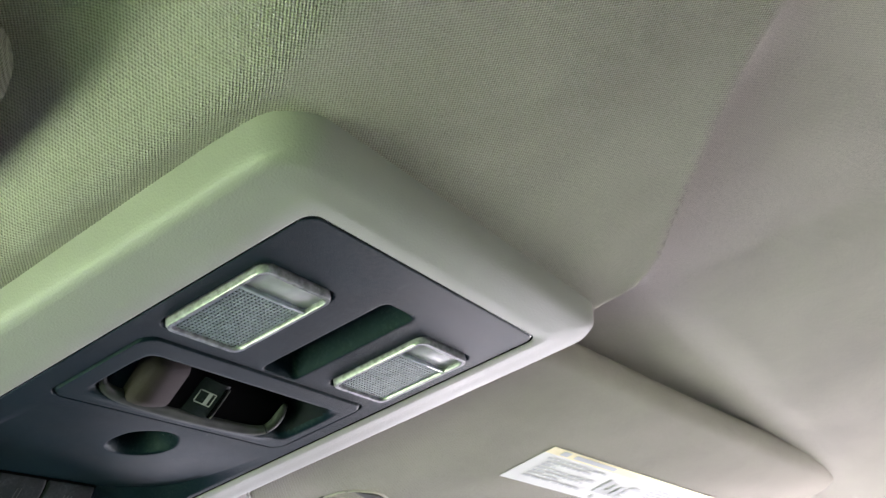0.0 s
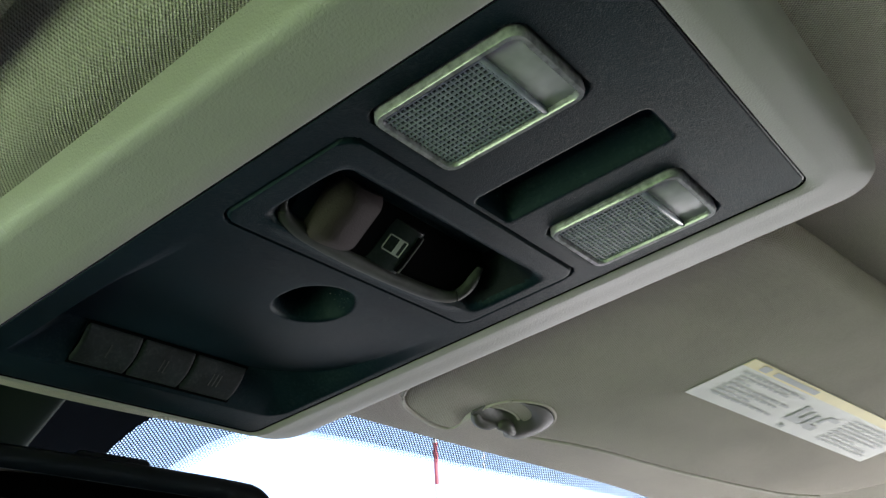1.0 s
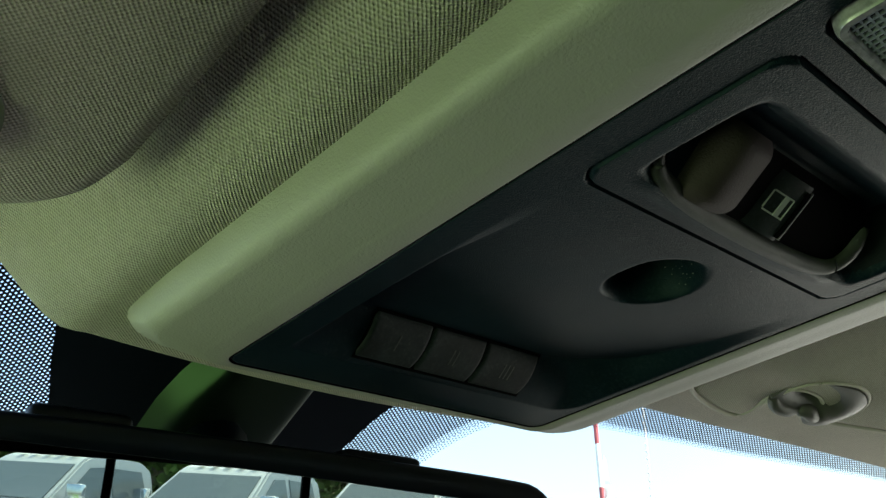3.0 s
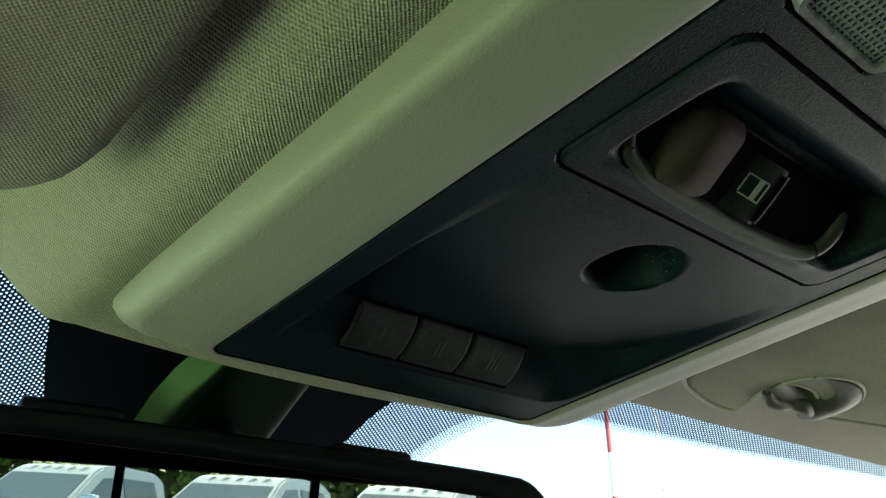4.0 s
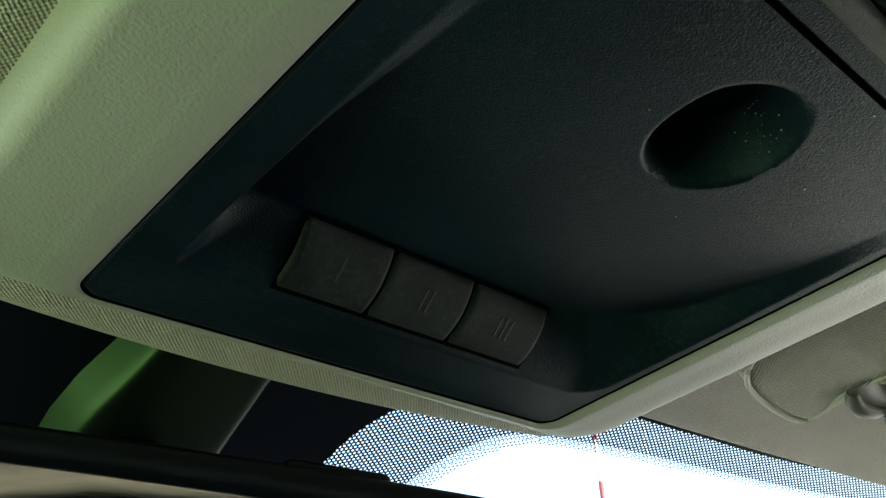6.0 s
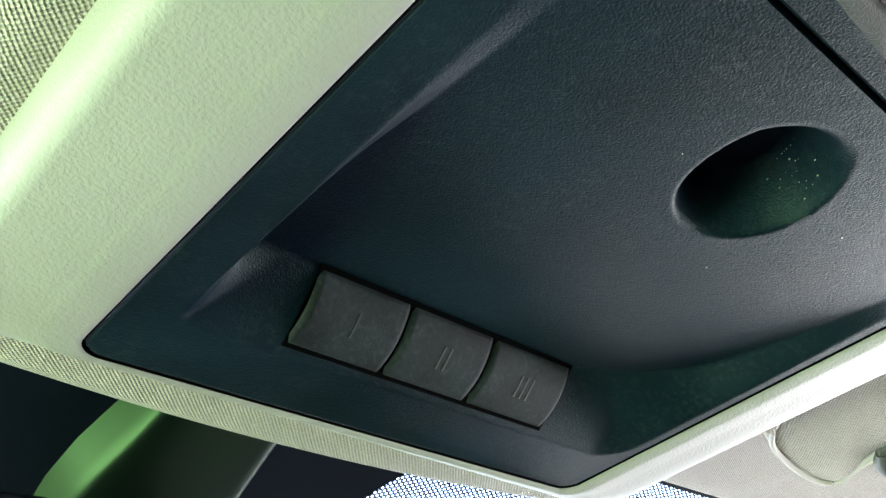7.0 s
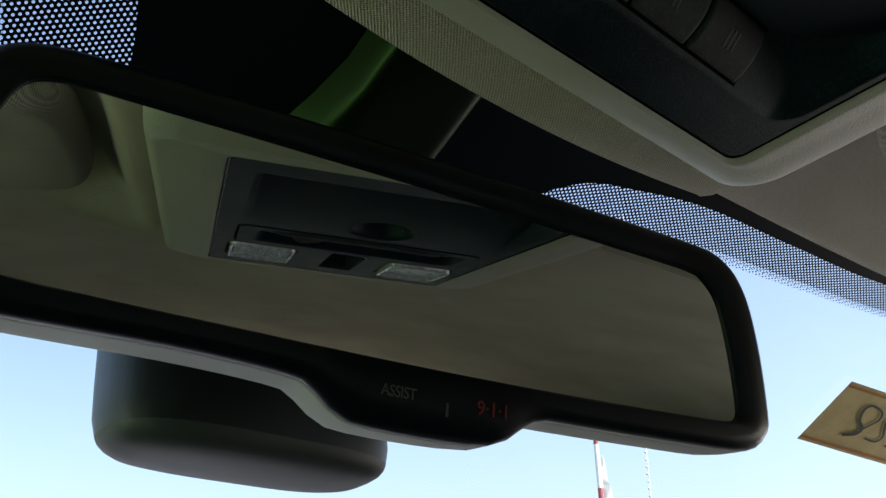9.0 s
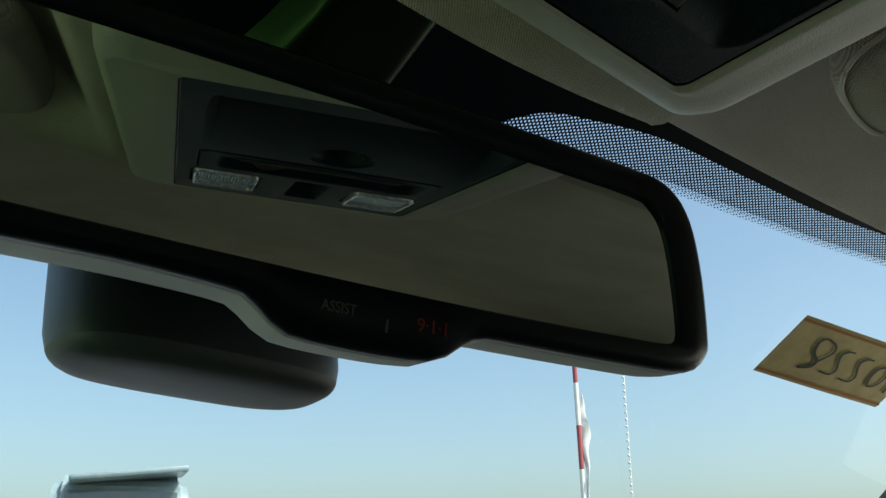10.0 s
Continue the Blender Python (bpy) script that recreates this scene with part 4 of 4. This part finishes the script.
GLASS_EDGE = [(-0.128, 0.0300), (-0.139, 0.0265), (-0.1450, 0.0150), (-0.1465, 0.0), (-0.1455, -0.0200), (-0.1430, -0.0290), (-0.1370, -0.0328), (-0.07, -0.0342), (0.0, -0.0347), (0.07, -0.0338), (0.134, -0.0317), (0.1425, -0.0295), (0.1445, -0.0240),
              (0.1410, 0.0), (0.1360, 0.0180), (0.1290, 0.0265), (0.1180, 0.0298), (0.06, 0.0305), (0.0, 0.0310), (-0.07, 0.0306)]
SHELL_EDGE = [(-0.130, 0.0420), (-0.148, 0.0375), (-0.1570, 0.0200), (-0.1590, 0.0), (-0.1580, -0.0250), (-0.1545, -0.0385), (-0.1450, -0.0430), (-0.085, -0.0430), (-0.050, -0.0445), (-0.0415, -0.0462), (-0.0345, -0.0515), (-0.0275, -0.0555), (-0.016, -0.0568), (0.008, -0.0572), (0.0270, -0.0562), (0.0345, -0.0530), (0.0420, -0.0472), (0.0500, -0.0442), (0.068, -0.0438),
              (0.110, -0.0430), (0.1505, -0.0412), (0.1620, -0.0332), (0.1638, -0.0230), (0.1604, 0.0055), (0.1532, 0.0285), (0.1405, 0.0410), (0.1190, 0.0434), (0.06, 0.0440), (0.0, 0.0440), (-0.07, 0.0432)]


def closed_curve(pts, n, z=0.0, shrink=0.0):
    line = spline([(*p, 0) for p in pts + pts[:1]], n)[:-1]
    out = []
    for i, p in enumerate(line):
        d = (line[(i + 1) % n] - line[i - 1]).normalized()
        out.append((p.x - d.y * shrink, p.y + d.x * shrink, z))
    return out


def radial(pts, n):
    """The outline taken at n even steps of its length share, starting at the same corner, so two outlines pair up."""
    dense = [Vector(p) for p in closed_curve(pts, 720)]
    out = []
    for k in range(n):
        a = 2 * math.pi * k / n
        # rays from the centre line keep partners opposite one another
        best = max(dense, key=lambda p: (Vector((p.x * 0.25, p.y, 0)).normalized().dot(Vector((math.cos(a), math.sin(a), 0)))))
        out.append(best)
    return out


NB = 160
rim_in, rim_out = radial(GLASS_EDGE, NB), radial(SHELL_EDGE, NB)


def between(k, z):
    return [(a.x + (b.x - a.x) * k, a.y + (b.y - a.y) * k, z) for a, b in zip(rim_in, rim_out)]


bm = bmesh.new()
loft(bm, [between(0.0, -0.003), between(0.0, 0.0012), between(0.08, 0.0020), between(0.55, 0.0022), between(0.80, 0.0016), between(0.94, 0.0000), between(0.995, -0.0026), between(1.0, -0.0042), between(0.97, -0.0048)])
part("front_rim", bm, HOUSING, mirror, "glossy black rim")
bm = bmesh.new()
loft(bm, [between(0.965, -0.0044), between(0.995, -0.0052), between(1.0, -0.0070), between(1.0, -0.0170), between(0.96, -0.0235), between(0.80, -0.030), between(0.30, -0.040), [(a.x * 0.55, a.y * 0.5, -0.046) for a in rim_in]], True, False, True)
part("back_shell", bm, SHELL, mirror, "grey plastic back shell")
bm = bmesh.new()
bm.faces.new([bm.verts.new((a.x * 1.002, a.y * 1.004, 0.0)) for a in rim_in])
part("mirror_glass", bm, MIRROR, mirror, "silvered mirror glass", False)
for u in (-0.093, 0.052):
    bm = boxed((u - 0.022, 0.036, -0.030), (u + 0.022, 0.0490, -0.010), 0.0040, 3)
    part("top_pad", bm, HOUSING, mirror)


def words(text, size, material, parent, m, label, squeeze=1.0, depth=0.0002):
    cu = bpy.data.curves.new("text_shape", "FONT")
    cu.body, cu.size, cu.align_x, cu.align_y, cu.extrude = text, size, "CENTER", "CENTER", depth
    tmp = bpy.data.objects.new("text_shape", cu)
    scene.collection.objects.link(tmp)
    me = bpy.data.meshes.new_from_object(tmp.evaluated_get(bpy.context.evaluated_depsgraph_get()))
    bpy.data.objects.remove(tmp)
    me.materials.clear()
    me.materials.append(material)
    ob = new("lettering", me)
    ob.parent = parent
    ob.matrix_basis = m @ Matrix.Diagonal((squeeze, 1, 1, 1))
    return tagged(ob, label=label)


words("ASSIST", 0.0054, DULL, mirror, Matrix.Translation((-0.0118, -0.0448, 0.0024)), "pale printed word ASSIST", 0.82)
words("9·1·1", 0.0070, glow, mirror, Matrix.Translation((0.0248, -0.0452, 0.0024)), "red backlit call number", 0.95)
part("indicator", boxed((0.0062, -0.0500, 0.0018), (0.0070, -0.0455, 0.0025)), FAINT, mirror, "tiny indicator window", False)

# the mirror's foot: a sensor housing behind it and a smooth cover running up the glass
foot = thing("mirror_mount", CAR, "black sensor housing and cover on the windshield", "mirror mount")


def cup_loop(zc, gx, gy, n=64):
    """One level of the housing: an oval with full corners."""
    loop = []
    for i in range(n):
        c, s = math.cos(2 * math.pi * i / n), math.sin(2 * math.pi * i / n)
        x, y = 0.0555 * math.copysign(abs(c) ** 0.55, c), 0.025 * math.copysign(abs(s) ** 0.68, s)
        loop.append((-0.0187 + x * gx * 1.135, 0.507 + y * gy - 0.02 * x * gx, zc + 0.0168 - 0.03 * x * gx))
    return loop


bm = bmesh.new()
loft(bm, [cup_loop(*k) for k in ((-0.010, 0.9, 0.9), (-0.012, 1.0, 1.0), (-0.050, 1.0, 1.0), (-0.080, 1.0, 1.0), (-0.0920, 0.997, 0.995), (-0.0985, 0.975, 0.965))], True, True, False)
part("sensor_housing", bm, SATIN, foot, "black rounded sensor housing")
# underside coloured lighter for the light coming up from the dashboard
bm = bmesh.new()
loft(bm, [cup_loop(*k) for k in ((-0.0985, 0.975, 0.965), (-0.1005, 0.96, 0.945), (-0.1025, 0.93, 0.90), (-0.1043, 0.88, 0.83), (-0.1056, 0.78, 0.70), (-0.1064, 0.55, 0.45), (-0.1068, 0.2, 0.15))], True, False, True)
part("housing_base", bm, BASE_LIT, foot, "underside, lightened as if lit from below")
bm = bmesh.new()
loops = []
COVER_SECTION = ((-0.0315, 0.0), (-0.0302, 0.0030), (-0.0280, 0.0080), (-0.0258, 0.0128), (-0.0235, 0.0165), (-0.0200, 0.0188), (-0.0130, 0.0200), (-0.0040, 0.0206), (0.0080, 0.0210), (0.0190, 0.0210), (0.0255, 0.0202), (0.0290, 0.0180), (0.0304, 0.0135), (0.0310, 0.0))
for dx, deep in ((p.x, p.y) for p in spline([(*q, 0) for q in COVER_SECTION], 44)):
    row = []
    for y in (0.372, 0.40, 0.44, 0.46, 0.48, 0.50, 0.53, 0.57):
        x = 0.019 + dx * (1 + (0.44 * step01(0.435, 0.50, y) if dx < 0 else 0.0))
        row.append((x, y, glass_z(x, y) - 0.003 - max(0.0, deep)))
    loops.append(row)
loft(bm, loops, False)
part("glass_cover", bm, COVER, foot, "smooth dark cover up the glass")
bm = bmesh.new()
tube(bm, [MC - MN * 0.035, MC - MN * 0.06 + Vector((0, 0, 0.01)), (0.0, 0.485, 0.01), (0.01, 0.50, 0.03)], [0.016, 0.016, 0.018, 0.02], 14)
part("neck", bm, HOUSING, foot)

# ---- stock card stuck to the windshield ----
CARD = [Vector(p) for p in ((0.482, 0.450), (0.489, 0.508), (0.636, 0.472), (0.627, 0.414))]


def on_card(s, t, drop):
    p = (CARD[0] * (1 - s) + CARD[3] * s) * (1 - t) + (CARD[1] * (1 - s) + CARD[2] * s) * t
    return Vector(glass_point(p.x, p.y, drop + 0.004 * math.sin(math.pi * s) * 0.4))


def card_patch(s0, s1, t0, t1, drop):
    bm = bmesh.new()
    ribbon(bm, [on_card(s0 + (s1 - s0) * i / 12, t0, drop) for i in range(13)], [on_card(s0 + (s1 - s0) * i / 12, t1, drop) for i in range(13)])
    return bm


card = solo("stock_card", card_patch(0, 1, 0, 1, 0.0010), TAN_CARD, CAR, "tan card with handwritten number stuck inside windshield", "card")
for t0, t1 in ((0.04, 0.08), (0.915, 0.955)):
    part("card_border", card_patch(0.0, 1.0, t0, t1, 0.0016), CARD_EDGE, card, "orange border line")
# the number, written with a broad pen on the far side and read from behind
EIGHT = ((0.227, 0.74), (0.30, 0.674), (0.305, 0.566), (0.241, 0.452), (0.213, 0.294), (0.245, 0.21), (0.328, 0.254), (0.359, 0.367), (0.331, 0.502), (0.284, 0.657), (0.223, 0.73))
TWO = ((0.499, 0.274), (0.449, 0.288), (0.421, 0.365), (0.442, 0.469), (0.479, 0.602), (0.459, 0.696), (0.377, 0.69))
NOUGHT = ((0.79, 0.33), (0.745, 0.40), (0.742, 0.55), (0.775, 0.69), (0.825, 0.66), (0.845, 0.52), (0.830, 0.38), (0.79, 0.33))
ONE = ((0.895, 0.36), (0.905, 0.48), (0.918, 0.60), (0.930, 0.73))


def pen_stroke(line, shift=(0.0, 0.0)):
    """A flat stroke along the line on the card, swelling where the pen leans."""
    pts = spline([(p[0] + shift[0], p[1] + shift[1], 0) for p in line], 40)
    bm = bmesh.new()
    sides = ([], [])
    for k, p in enumerate(pts):
        d = (pts[min(k + 1, 40)] - pts[max(k - 1, 0)]).normalized()
        w = 0.013 + 0.009 * abs(d.y) * (0.6 + 0.4 * math.sin(k * 0.17))
        for side, sign_ in zip(sides, (1, -1)):
            side.append(on_card(p.x - sign_ * d.y * w * 0.55, p.y + sign_ * d.x * w, 0.0024))
    return ribbon(bm, *sides)


for line, shift in ((EIGHT, (0, 0)), (TWO, (0, 0)), (TWO, (0.165, 0.02)), (NOUGHT, (0, 0)), (ONE, (0, 0))):
    part("pen_stroke", pen_stroke(line, shift), INK, card, "black handwritten digit seen from behind")

# ---- seats ----
def seat(x, y, wide, name, label):
    ob = thing(name, Matrix.Translation((x, y, 0.55)), label, "seat", "cab seats")
    w = wide / 2
    part("cushion", boxed((-w, -0.10, 0.12), (w, 0.42, 0.32), 0.06, 4), SEAT, ob)
    bm = boxed((-w, -0.26, 0.25), (w, -0.10, 0.72), 0.06, 4)
    bmesh.ops.transform(bm, matrix=Matrix.Translation((0, -0.18, 0.25)) @ Matrix.Rotation(radians(12), 4, "X") @ Matrix.Translation((0, 0.18, -0.25)), verts=bm.verts)
    part("backrest", bm, SEAT, ob)
    part("pedestal", boxed((-w * 0.8, -0.05, 0.0), (w * 0.8, 0.36, 0.13), 0.01), BLACK, ob)
    return ob


for x in (-0.42, 0.46):
    s = seat(x, -0.42, 0.50, "front_seat", "dark cloth front seat with headrest")
    part("headrest", boxed((-0.13, -0.36, 0.76), (0.13, -0.25, 0.93), 0.04, 4), SEAT, s)
    for dx in (-0.06, 0.06):
        bm = bmesh.new()
        tube(bm, [(dx, -0.30, 0.68), (dx, -0.31, 0.80)], 0.006, 8)
        part("headrest_post", bm, CHROME, s)
bench = seat(AXIS, -1.08, 1.40, "rear_bench", "dark cloth rear bench with two headrests")
for dx in (-0.47, 0.47):
    part("headrest", boxed((dx - 0.13, -0.36, 0.70), (dx + 0.13, -0.26, 0.86), 0.04, 4), SEAT, bench)

# ---- outside ----
bm = bmesh.new()
bm.faces.new([bm.verts.new(p) for p in ((-1500, -1500, 0), (1500, -1500, 0), (1500, 1500, 0), (-1500, 1500, 0))])
solo("ground", bm, ASPHALT, None, "grey asphalt parking lot", "ground", kind="structure", smooth=False)
# out of view; put here to send green light through the driver's windows
bm = bmesh.new()
bm.faces.new([bm.verts.new(p) for p in ((-60, -30, 0.02), (-60, 30, 0.02), (-1.3, 30, 0.02), (-1.3, -8, 0.02), (-8, -30, 0.02))])
solo("lawn", bm, LAWN, None, "bright green mown lawn beside the lot", "lawn", kind="structure", smooth=False)


def prism(bm, outline, x0, x1, taper=0.0, z_belt=0.0):
    """A body side outline (y, z) drawn across from x0 to x1; above z_belt it draws in."""
    loops = []
    for x in (x0, x1):
        loops.append([(x - math.copysign(taper * max(0.0, z - z_belt), x), y, z) for y, z in outline])
    return loft(bm, loops, True, True, True)


def pickup():
    """A crew-cab pickup, nose towards +y, standing on the ground at its middle."""
    ob = thing("pickup_truck", Matrix.Identity(4), "white crew-cab pickup truck parked in the lot, paint greyed for shade", "pickup truck", "parked trucks")
    low = [(-2.95, 0.55), (-2.95, 1.28), (-0.95, 1.30), (-0.95, 1.32), (1.28, 1.32), (1.38, 1.34), (2.55, 1.26), (2.86, 1.16), (2.92, 0.85), (2.90, 0.50)]
    bm = prism(bmesh.new(), low, -1.0, 1.0)
    bmesh.ops.bevel(bm, geom=bm.edges[:], offset=0.035, segments=2, affect="EDGES")
    body = part("body", bm, TRUCK_PAINT, ob)
    cabin = [(-0.98, 1.30), (-0.92, 1.88), (-0.72, 2.00), (0.10, 2.06), (0.42, 2.02), (0.58, 1.95), (1.34, 1.33)]
    bm = prism(bmesh.new(), cabin, -0.96, 0.96, 0.24, 1.32)
    bmesh.ops.bevel(bm, geom=[e for e in bm.edges], offset=0.03, segments=2, affect="EDGES")
    cabin_ob = part("cab", bm, TRUCK_PAINT, ob)
    # glass set a little proud of the cab
    def pane(points, label=""):
        bm = bmesh.new()
        bm.faces.new([bm.verts.new(p) for p in points])
        ext = bmesh.ops.extrude_face_region(bm, geom=bm.faces[:])
        c = sum((Vector(p) for p in points), Vector()) / len(points)
        out = Vector((c.x, max(0.0, c.y) * 0.6, 0.0)).normalized() * 0.012 if abs(c.x) > 0.3 else Vector((0, 0.010, 0.010))
        for v in [g for g in ext["geom"] if isinstance(g, bmesh.types.BMVert)]:
            v.co += out
        return part("window", bm, CARGLASS, cabin_ob, label, False)
    pane([(-0.84, 1.28, 1.385), (0.84, 1.28, 1.385), (0.74, 0.66, 1.885), (-0.74, 0.66, 1.885)], "dark raked windshield")
    for s in (-1, 1):
        at = lambda z: s * (0.962 - 0.24 * (z - 1.32))
        pane([(at(1.38), 1.02, 1.38), (at(1.86), 0.44, 1.86), (at(1.88), 0.14, 1.88), (at(1.38), 0.10, 1.38)])
        pane([(at(1.38), 0.00, 1.38), (at(1.88), 0.02, 1.88), (at(1.86), -0.66, 1.86), (at(1.38), -0.78, 1.38)])
        m_ = part("door_mirror", boxed((s * 1.14 - 0.13, 0.92, 1.34), (s * 1.14 + 0.13, 1.06, 1.62), 0.03, 2), CHROME, ob)
        part("head_lamp", boxed((s * 0.82 - 0.14, 2.84, 0.92), (s * 0.82 + 0.14, 2.94, 1.14), 0.02, 2), LENS, ob)
        part("door_handle", boxed((s * 1.0 - 0.02, -0.05, 1.16), (s * 1.0 + 0.02, 0.12, 1.20), 0.01), CHROME, ob)
        for y in (-1.75, 1.85):
            bm = bmesh.new()
            bmesh.ops.create_cone(bm, cap_ends=True, segments=28, radius1=0.42, radius2=0.42, depth=0.30, matrix=Matrix.Translation((s * 0.88, y, 0.42)) @ Matrix.Rotation(radians(90), 4, "Y"))
            w = part("wheel", bm, RUBBER, ob)
            bm = bmesh.new()
            bmesh.ops.create_cone(bm, cap_ends=True, segments=24, radius1=0.25, radius2=0.22, depth=0.04, matrix=Matrix.Translation((s * 1.04, y, 0.42)) @ Matrix.Rotation(radians(90), 4, "Y"))
            part("rim", bm, CHROME, w)
    part("grille", boxed((-0.62, 2.86, 0.72), (0.62, 2.95, 1.14), 0.03, 2), CHROME, ob)
    part("bumper", boxed((-0.98, 2.82, 0.46), (0.98, 3.02, 0.70), 0.05, 2), CHROME, ob)
    for x in (-0.5, -0.25, 0.0, 0.25, 0.5):
        part("roof_lamp", boxed((x - 0.05, 0.40, 2.03), (x + 0.05, 0.50, 2.06), 0.01), YELLOW, cabin_ob)
    return ob


truck = pickup()
HEAD = 38
UP = 1.06          # taller heavy-duty trucks
spots = ((-4.6, -15.9), (-1.75, -15.6), (1.05, -15.3), (3.85, -15.0), (6.7, -14.8))
truck.matrix_world = pose(*spots[0], 0, 0, 0, HEAD) @ Matrix.Diagonal((UP, UP, UP, 1))
for x, y in spots[1:]:
    copy_thing(truck, pose(x, y, 0, 0, 0, HEAD))


def tree(seed, tall):
    random.seed(seed)
    ob = thing("tree", Matrix.Identity(4), "leafy green tree behind the parked trucks", "tree", "lot trees")
    bm = bmesh.new()
    tube(bm, [(0, 0, 0), (0.05, 0, tall * 0.3), (-0.05, 0.05, tall * 0.6), (0.0, 0.0, tall * 0.85)], [0.16, 0.13, 0.08, 0.03], 8)
    for k in range(7):
        a, h = k * 2.4, tall * (0.3 + 0.07 * k)
        tube(bm, [(0, 0, h), (math.cos(a) * 0.7, math.sin(a) * 0.7, h + 0.5), (math.cos(a) * 1.5, math.sin(a) * 1.5, h + 0.8)], [0.06, 0.04, 0.015], 6)
    part("trunk", bm, BARK, ob)
    verts, faces = [], []
    for k in range(60):
        a, u, r = random.uniform(0, 6.28), random.uniform(-1, 1), random.uniform(0.5, 1.0)
        c = Vector((math.cos(a) * math.sqrt(1 - u * u) * r * tall * 0.36, math.sin(a) * math.sqrt(1 - u * u) * r * tall * 0.36, tall * 0.62 + u * r * tall * 0.36))
        for _ in range(34):
            p = c + Vector((random.gauss(0, 0.3), random.gauss(0, 0.3), random.gauss(0, 0.25)))
            t1 = Vector((random.uniform(-1, 1), random.uniform(-1, 1), random.uniform(-1, 1))).normalized() * 0.17
            t2 = t1.orthogonal().normalized() * 0.11
            n0 = len(verts)
            verts += [tuple(p - t1), tuple(p + t2), tuple(p + t1), tuple(p - t2)]
            faces.append((n0, n0 + 1, n0 + 2, n0 + 3))
    me = bpy.data.meshes.new("crown")
    me.from_pydata(verts, [], faces)
    me.materials.append(LEAF)
    crown = new("crown", me)
    crown.parent = ob
    tagged(crown, kind="stuff")
    return ob


first = tree(3, 5.2)
row = [(-9, -25), (-6, -24), (-3.2, -25), (-0.6, -24), (2.2, -25), (4.9, -24), (7.8, -25), (10.8, -24), (14, -25)]
first.matrix_world = pose(*row[0], 0, 0, 0, 0)
for i, (x, y) in enumerate(row[1:]):
    copy_thing(first, pose(x, y, -0.5 * (i % 3), 0, 0, 67 * i))

# a tall van parked ahead, its roof edge and rear glass in sight
van = thing("van", pose(4.0, 8.9, -0.10, 0, 0, -24), "grey high-roof van with dark glass and roof lip", "van")
bm = prism(bmesh.new(), [(-1.95, 0.35), (-2.0, 1.3), (-1.86, 2.30), (-1.70, 2.44), (1.9, 2.46), (2.5, 1.3), (3.0, 1.05), (3.05, 0.4)], -0.62, 0.62, 0.10, 1.3)
bmesh.ops.bevel(bm, geom=bm.edges[:], offset=0.07, segments=3, affect="EDGES")
part("body", bm, VAN_PAINT, van)
bm = bmesh.new()
loft(bm, [[(-0.42, -1.99, 1.5), (0.42, -1.99, 1.5), (0.42, -1.86, 2.30), (-0.42, -1.86, 2.30)], [(-0.42, -2.02, 1.5), (0.42, -2.02, 1.5), (0.42, -1.89, 2.30), (-0.42, -1.89, 2.30)]], True, True, True)
part("rear_window", bm, CARGLASS, van, "dark rear glass", False)
# flat yellow patch that stands for foliage reflected in the glass
bm = bmesh.new()
loft(bm, [[(-0.20, -1.928, 2.06), (0.06, -1.928, 2.06), (0.06, -1.900, 2.24), (-0.20, -1.900, 2.24)], [(-0.20, -1.936, 2.06), (0.06, -1.936, 2.06), (0.06, -1.908, 2.24), (-0.20, -1.908, 2.24)]], True, True, True)
part("glass_reflection", bm, YELLOW, van, "pale yellow patch laid on the glass as a reflection", False)
bm = boxed((-0.40, -2.10, 2.35), (0.48, -1.60, 2.40), 0.02, 2)
for v in bm.verts:
    v.co.z += 0.11 * (v.co.x + 0.40)
part("roof_lip", bm, VAN_PAINT, van)
for s in (-1, 1):
    for y in (-1.2, 2.0):
        bm = bmesh.new()
        bmesh.ops.create_cone(bm, cap_ends=True, segments=24, radius1=0.36, radius2=0.36, depth=0.22, matrix=Matrix.Translation((s * 0.60, y, 0.36)) @ Matrix.Rotation(radians(90), 4, "Y"))
        part("wheel", bm, RUBBER, van)

# striped pole with a furled flag, and a cable of small beads beside it
pole_m = Matrix.Translation((15.84, 12.02, 0))
pole = thing("flag_pole", pole_m, "red and white striped pole with furled flag", "flag pole")
z, k = 0.0, 0
while z < 10.4:
    top = 0.972 if k == 0 else z + 0.924
    bm = bmesh.new()
    tube(bm, [(-0.004 * z, 0.012 * z, z), (-0.004 * top, 0.012 * top, top)], 0.052, 12)
    part("stripe", bm, RED if k % 2 == 0 else WHITE, pole)
    z, k = top, k + 1
bm = bmesh.new()
loops = []
for i in range(29):
    h = 5.35 - 2.75 * i / 28
    w = 0.02 + 0.085 * math.sin(math.pi * min(1, i / 28 * 1.1)) ** 0.8
    loops.append([(0.02 + w * (0.7 + 0.6 * math.cos(a + i * 0.25)) + 0.03 * math.sin(i * 0.9), -0.02 + w * 0.8 * math.sin(a) + 0.02 * math.sin(i * 0.6), h) for a in [j * math.pi / 8 for j in range(16)]])
loft(bm, loops, True, True, True)
part("flag", bm, WHITE, pole, "white furled flag cloth")
cable = thing("bead_cable", Matrix.Translation((17.3, 11.85, 0)), "thin pale cable hung with small beads", "cable")
bm = bmesh.new()
tube(bm, [(0, 0, 0), (0.033, -0.04, 11.5)], 0.012, 6)
part("line", bm, WHITE, cable)
bm = bmesh.new()
for i in range(70):
    bmesh.ops.create_icosphere(bm, subdivisions=1, radius=0.034, matrix=Matrix.Translation((0.0, 0, 0.3 + i * 0.16)))
tagged(part("beads", bm, WHITE, cable), kind="stuff")
